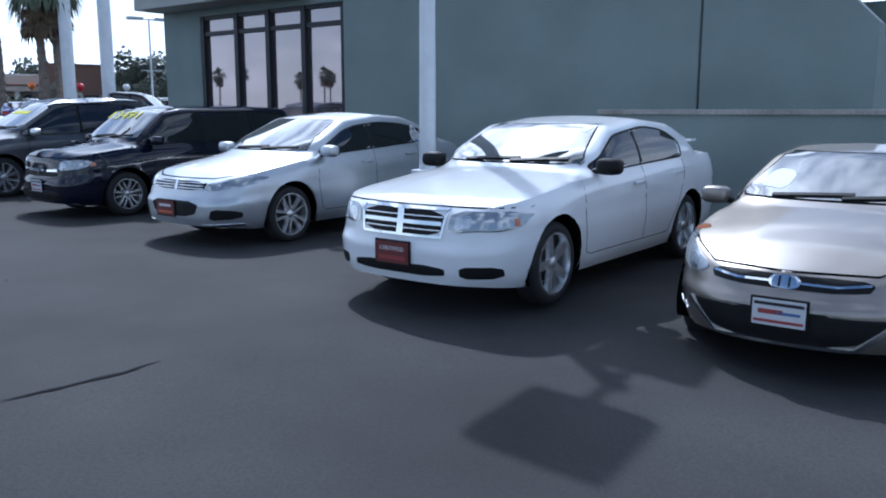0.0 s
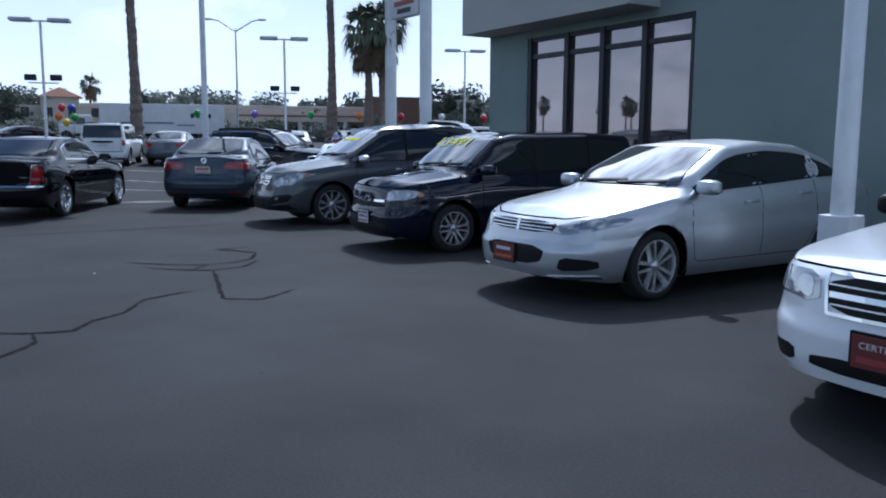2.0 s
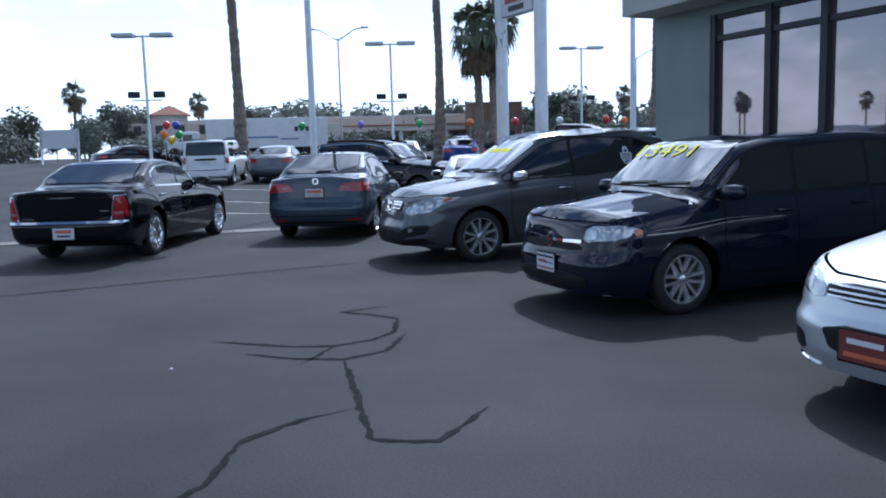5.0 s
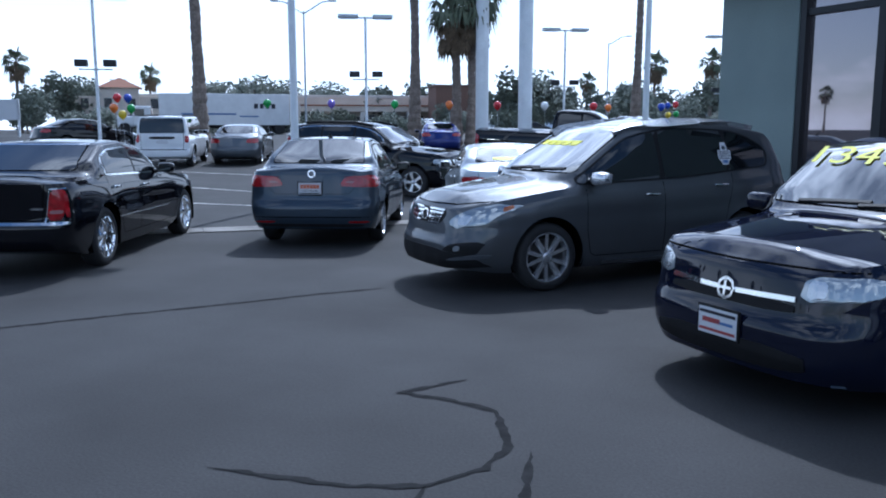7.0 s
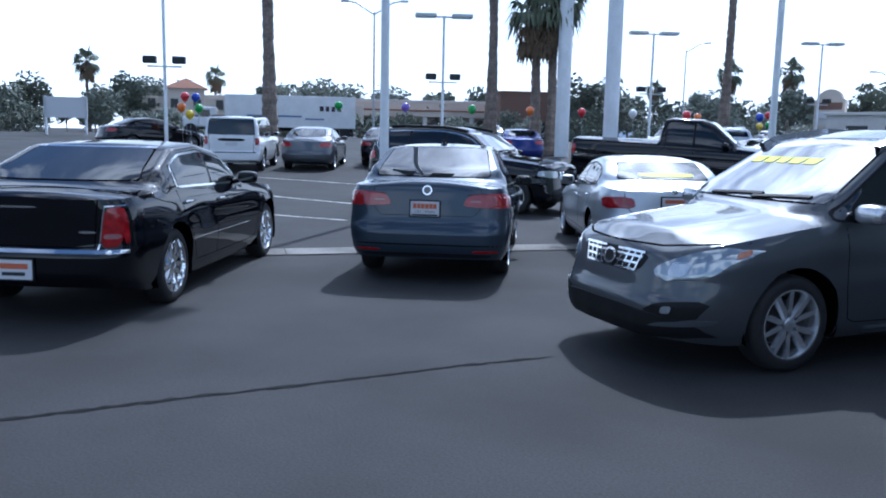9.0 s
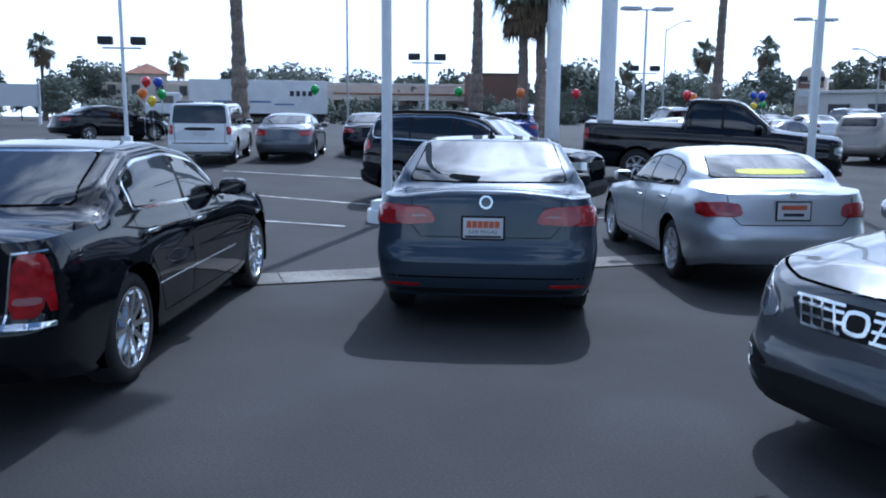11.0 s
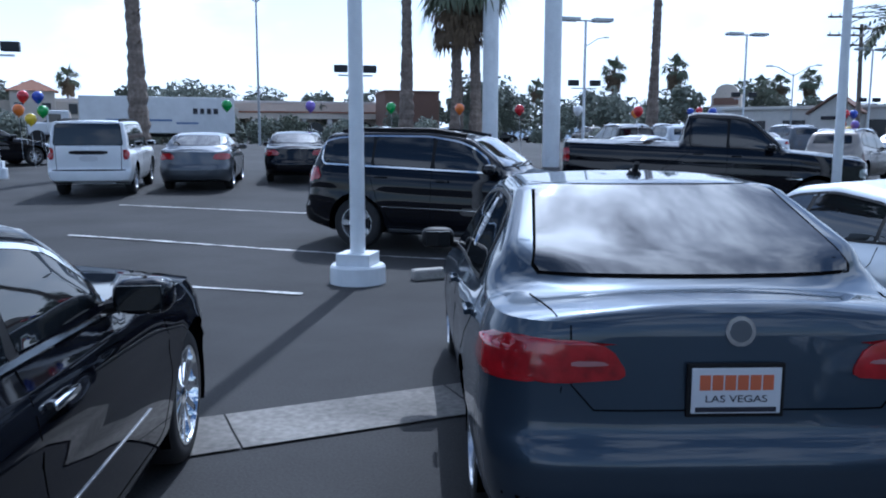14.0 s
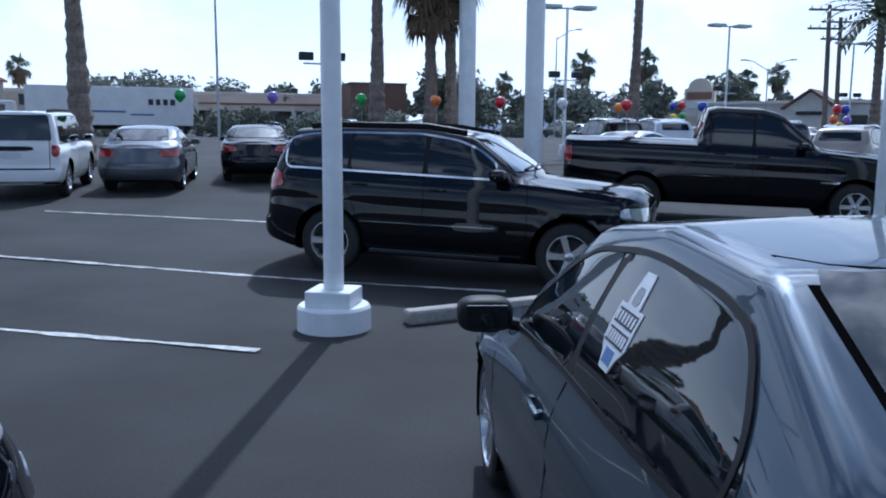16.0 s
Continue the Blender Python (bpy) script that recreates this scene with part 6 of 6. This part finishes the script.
box(bm, 6.9, 0, 1.55, 1.5, 2.2, 1.7, 0.12)
box(bm, 8.2, 0, 1.1, 1.5, 1.7, 0.9, 0.15)
cb = part("cab", bm, TR, tr)
for sg in (1, -1):
    bm = bmesh.new()
    box(bm, 7.1, sg * 1.11, 1.85, 0.8, 0.02, 0.6, 0.005)
    part("cab_window", bm, GLASS, cb)
bm = bmesh.new()
box(bm, 7.66, 0, 1.95, 0.04, 1.9, 0.6, 0.01)
part("windshield", bm, GLASS, cb)
bm = bmesh.new()
box(bm, 1.2, 0, 0.65, 13.0, 0.9, 0.25, 0.02)
part("chassis", bm, TRIM, tr)
tv, tf = lathe([(0.001, 0.13), (0.28, 0.13), (0.30, 0.16), (0.48, 0.15), (0.5, 0.1), (0.5, -0.1), (0.48, -0.15), (0.001, -0.13)], 20, "Y")
for wx in (-4.6, -3.4, 5.6, 8.3):
    for sg in (1, -1):
        w = link_mesh("wheel", tv, tf, RUBBER, tr)
        w.location = (wx, sg * 1.05, 0.5)


# ---- balloons ----
def balloon(x, y, z, color, strings=1.6, size=0.20):
    root = empty("balloon", pose(x, y, z), f"shiny {color[0]} party balloon on a string", "balloon", "balloons")
    v, f = lathe([(0.001, -size * 1.28), (size * 0.10, -size * 1.26), (size * 0.07, -size * 1.16), (size * 0.42, -size * 0.92), (size * 0.80, -size * 0.45), (size * 0.98, 0), (size * 0.92, size * 0.45), (size * 0.62, size * 0.84), (size * 0.3, size * 0.98), (0.001, size * 1.02)], 18)
    link_mesh("bladder", v, f, color[1], root, smooth=True)
    bm = bmesh.new()
    cone(bm, (0, 0, -size * 1.25), (0.08, 0, -size * 1.25 - strings), 0.006, 0.006, 4)
    part("string", bm, PLATE_WHITE, root)
    return root


BAL = {n: (n, mat("balloon " + n, c, 0.25, coat=0.6)) for n, c in (("green", (0.03, 0.35, 0.06)), ("purple", (0.22, 0.14, 0.55)), ("orange", (0.75, 0.18, 0.02)), ("red", (0.60, 0.02, 0.03)), ("white", (0.8, 0.8, 0.8)), ("blue", (0.02, 0.06, 0.45)), ("yellow", (0.75, 0.55, 0.02)))}
for (x, y, z), n in zip(((-29.5, 36.1, 2.9), (-27.1, 38.0, 2.9), (-24.6, 39.8, 2.88), (-22.3, 41.2, 2.86), (-20.2, 42.3, 2.83), (-18.1, 43.3, 2.81), (-15.9, 44.2, 2.78), (-17.2, 51.0, 2.9), (-13.4, 47.6, 2.8)), ("green", "purple", "green", "orange", "red", "white", "red", "orange", "blue")):
    balloon(x, y, z, BAL[n])
for cx, cy, cz, names in ((-34.2, 31.6, 2.75, ("blue", "red", "orange", "yellow", "green")), (-15.2, 58.2, 2.9, ("red", "blue", "yellow", "green")), (-7.9, 53.2, 2.5, ("blue", "red", "orange", "yellow", "purple"))):
    for k, n in enumerate(names):
        a = 2 * math.pi * k / len(names) + 0.9
        balloon(cx + 0.30 * math.cos(a), cy + 0.25 * math.cos(a), cz + 0.42 * math.sin(a), BAL[n], 1.4, 0.20)

# roadside sign board
rs = empty("roadside_sign", pose(-53.0, 38.0, ground_z(-53, 38), 0, 0, 40), "white roadside sign board on posts", "sign")
bm = bmesh.new()
box(bm, 0, 0, 1.7, 2.6, 0.12, 1.3, 0.02)
part("board", bm, PLATE_WHITE, rs)
for k in (-1.2, 1.2):
    bm = bmesh.new()
    box(bm, k, 0, 1.1, 0.12, 0.12, 2.6, 0.01)
    part("post", bm, POLE_WHITE, rs)


# ---- cars further off ----
far_a, _ = car("sedan", saloon, (-23.3, 36.3), 122, "white sedan among the parked cars", WHITE, detail=False)
far_b, _ = car("suv", crossover, (-17.0, 46.2), 122, "black crossover among the parked cars", BLACK, detail=False)


def far_car(src, x, y, yaw, ma, label):
    ob = copy_thing(src, pose(x, y, ground_z(x, y), 0, 0, yaw))
    ob["label"] = label
    for o in ob.children:
        if o.name.split(".")[0] in ("body", "door_handle", "wing_mirror"):
            o.material_slots[0].link = "OBJECT"
            o.material_slots[0].material = ma
    return ob


SHADES = [(SILVER, "silver"), (BLACK, "black"), (WHITE, "white"), (STEEL, "dark grey"), (TAN, "bronze"), (BLUE, "blue")]
far_car(far_a, -36.5, 31.5, 75, BLACK, "black sedan at the far edge of the lot")
far_car(far_a, -21.9, 39.3, 122, BLUE, "blue sedan among the parked cars")
for i, (x, y) in enumerate(((-15.4, 49.0), (-13.8, 51.8), (-12.2, 54.6), (-10.6, 57.4), (-9.0, 60.2), (-5.0, 58.5), (-2.0, 56.0), (-14.8, 39.5), (-11.6, 40.8), (-8.4, 42.0), (-5.4, 43.2))):
    m_, nm = SHADES[i % 5]
    far_car(far_a if i % 3 else far_b, x, y, 122 if i < 5 else 70, m_, nm + (" sedan" if i % 3 else " crossover") + " in the far rows of the lot")
rng = random.Random(9)
for i in range(20):
    t = i / 19
    x, y = -84 + 66 * t + rng.uniform(-1.5, 1.5), 74 + 32 * t + rng.uniform(-3, 3)
    m_, nm = SHADES[rng.randrange(5)]
    far_car(far_a if i % 3 else far_b, x, y, rng.choice((45, 135, 225)), m_, nm + (" sedan" if i % 3 else " crossover") + " parked across the street")

# a plain panel van behind the rows
van = dict(boxsuv, L=5.4, W=2.0, wb=3.5, fo=0.85, r=0.36, panes=[], pillars=[], dlo=None, doors=[[(1.4, 0.5), (1.4, 1.2), (2.3, 1.25), (2.3, 0.5)]], handles=[], strips=[],
    top=[(0, 1.05), (0.2, 1.15), (0.9, 1.30), (1.0, 1.34), (1.55, 2.05), (1.9, 2.15), (5.2, 2.15), (5.36, 2.05), (5.4, 1.8)],
    sho=[(0, 1.0), (0.3, 1.1), (1.2, 1.25), (5.3, 1.30), (5.4, 1.2)], wind=(1.38, 2.0, 0.80, 0.72), back=(1.45, 1.95, 0.70, 0.66), mirror=(1.25, 1.32))
van["panes"] = [[(1.30, 1.36), (2.15, 1.36), (2.15, 1.90), (1.72, 1.90)]]
car("van", van, (-2.4, 52.2), 175, "plain white panel van beyond the rows", WHITE, detail=False)[0]["category"] = "van"

# wheel stop
ws = bmesh.new()
box(ws, 0, 0, 0.07, 1.75, 0.16, 0.14, 0.03)
wso = part("wheel_stop", ws, CONCRETE, None)
wso.matrix_world = pose(-13.85, 20.75, ground_z(-13.85, 20.75) - 0.005, 0, 0, 48)
tagged(wso, "cast concrete wheel stop on the asphalt", "wheel stop")


# ---- stickers, writing and badges on the near cars ----
def find(label_start):
    return next(o for o in scene.objects if o.get("label", "").startswith(label_start))


def skin(root):
    body = next(o for o in root.children if o.name.split(".")[0] == "body")
    return BVHTree.FromPolygons([v.co for v in body.data.vertices], [tuple(p.vertices) for p in body.data.polygons])


def disc(c, r, k=14):
    return [(c[0] + r * math.cos(2 * math.pi * i / k), c[1] + r * math.sin(2 * math.pi * i / k)) for i in range(k)]


def history_sticker(root, bvh, x, z, s=1.0):
    """A white and blue used-car sticker: a shield with a round head on top."""
    st = patch("sticker", bvh, "left", [(x + px * s, z + pz * s) for px, pz in ((-0.12, -0.05), (-0.10, -0.07), (-0.075, -0.09), (-0.05, -0.14), (0.05, -0.14), (0.075, -0.09), (0.10, -0.07), (0.12, -0.05), (0.12, 0.075), (-0.12, 0.075))], PLATE_WHITE, root, 0.006, 12, 14, "white and blue shield sticker", rounds=0)
    head = patch("sticker_head", bvh, "left", [(x + px * s, z + pz * s) for px, pz in ((-0.07, 0.07), (0.06, 0.07), (0.055, 0.13), (0.045, 0.19), (0.02, 0.165), (-0.02, 0.165), (-0.045, 0.19), (-0.06, 0.13))], PLATE_WHITE, st, 0.0065, 8, 10, rounds=0)
    patch("sticker_face", bvh, "left", [(x + px * s, z + pz * s) for px, pz in ((-0.04, 0.08), (0.035, 0.08), (0.03, 0.14), (-0.03, 0.14))], STEEL, head, 0.0075, 5, 5, rounds=1)
    for zz, hh, w, ma in ((0.035, 0.05, 0.10, INK_DARK), (-0.03, 0.05, 0.10, INK_DARK), (-0.095, 0.05, 0.045, INK_BLUE)):
        patch("sticker_panel", bvh, "left", [(x + px * s, z + pz * s) for px, pz in ((-w, zz - hh / 2), (w, zz - hh / 2), (w, zz + hh / 2), (-w, zz + hh / 2))], ma, st, 0.0075, 6, 3, rounds=0)
    for zz, k in ((0.035, 6), (-0.03, 7)):
        for i in range(k):
            px = -0.085 + 0.17 * i / (k - 1)
            patch("sticker_letter", bvh, "left", [(x + (px + a) * s, z + (zz + b) * s) for a, b in ((-0.009, -0.017), (0.009, -0.017), (0.009, 0.017), (-0.009, 0.017))], PLATE_WHITE, st, 0.0085, 2, 2, rounds=0)


j = find("slate-blue sedan")
jb = skin(j)
history_sticker(j, jb, -0.48, 1.235, 0.8)
ring = patch("badge", jb, "rear", disc((0, 1.04), 0.055), CHROME, j, 0.010, 10, 10, "round chrome badge", rounds=0)
patch("badge_face", jb, "rear", disc((0, 1.04), 0.040), STEEL, ring, 0.012, 8, 8, rounds=0)
p, q = cast(jb, "top", -0.75, 0)
bm = bmesh.new()
cone(bm, (p.x, 0, p.z - 0.01), (p.x - 0.015, 0, p.z + 0.025), 0.045, 0.026, 12)
cone(bm, (p.x - 0.01, 0, p.z + 0.015), (p.x - 0.06, 0, p.z + 0.065), 0.018, 0.012, 10)
part("antenna", bm, TRIM, j, "stubby black roof antenna", smooth=True)

d = find("silver compact sedan")
db = skin(d)
history_sticker(d, db, -1.02, 1.20, 0.75)
r_ = find("grey crossover")
rb = skin(r_)
history_sticker(r_, rb, -1.05, 1.36, 0.75)
for k, (y0, y1) in enumerate(((-0.40, -0.27), (-0.24, -0.12), (-0.09, 0.02), (0.05, 0.18), (0.21, 0.34))):
    patch("window_writing", rb, "front", [(y0 - 0.1, 1.47), (y1 - 0.11, 1.47), (y1 - 0.08, 1.52), (y0 - 0.1, 1.52)], MARKER, r_, 0.009, 4, 3, "yellow marker writing on the glass", rounds=0)

s_ = find("dark navy boxy")
sb_ = skin(s_)
p, q = cast(sb_, "front", 0.0, 1.47)
up = Vector((0, 0, 1)) - q * q.z
up.normalize()
right = Vector((0, 1, 0))
fm = Matrix((right, up, right.cross(up))).transposed().to_4x4()
fm.translation = p + q * 0.012
text_mesh("price_writing", "13491", 0.27, MARKER, fm @ Matrix.Translation((-0.20, -0.03, 0)), s_, width=0.86)["label"] = "yellow marker price on the windshield"

a_ = find("white four-door")
ab = skin(a_)
patch("inspection_card", ab, "front", bar(0.44, 1.34, 0.54, 1.38), PAPER, a_, 0.008, 4, 3)
patch("window_card", ab, "front", [(-0.58, 1.11), (-0.40, 1.10), (-0.38, 1.15), (-0.55, 1.16)], PAPER, a_, 0.008, 4, 3)
bm = bmesh.new()
box(bm, -2.12, 0, 1.215, 0.16, 1.25, 0.025, 0.008)
sp_ = part("spoiler", bm, WHITE, a_, "thin trunk spoiler", smooth=True)
for y in (-0.45, 0.45):
    bm = bmesh.new()
    box(bm, -2.10, y, 1.165, 0.08, 0.05, 0.09, 0.008)
    part("spoiler_foot", bm, WHITE, sp_)

# scraps of paper on the asphalt
rng = random.Random(44)
for x, y in ((-1.9, 4.85), (-2.05, 5.9), (-5.9, 7.2), (-12.9, 15.8)):
    bm = bmesh.new()
    vs = [bm.verts.new((x + rng.uniform(0.006, 0.02) * math.cos(t), y + rng.uniform(0.006, 0.02) * math.sin(t), ground_z(x, y) + 0.004 + rng.uniform(0, 0.012))) for t in (0, 1.3, 2.6, 3.9, 5.1)]
    bm.faces.new(vs)
    tagged(part("paper_scrap", bm, PLATE_WHITE), "small white scrap of paper on the asphalt", "litter", "litter")
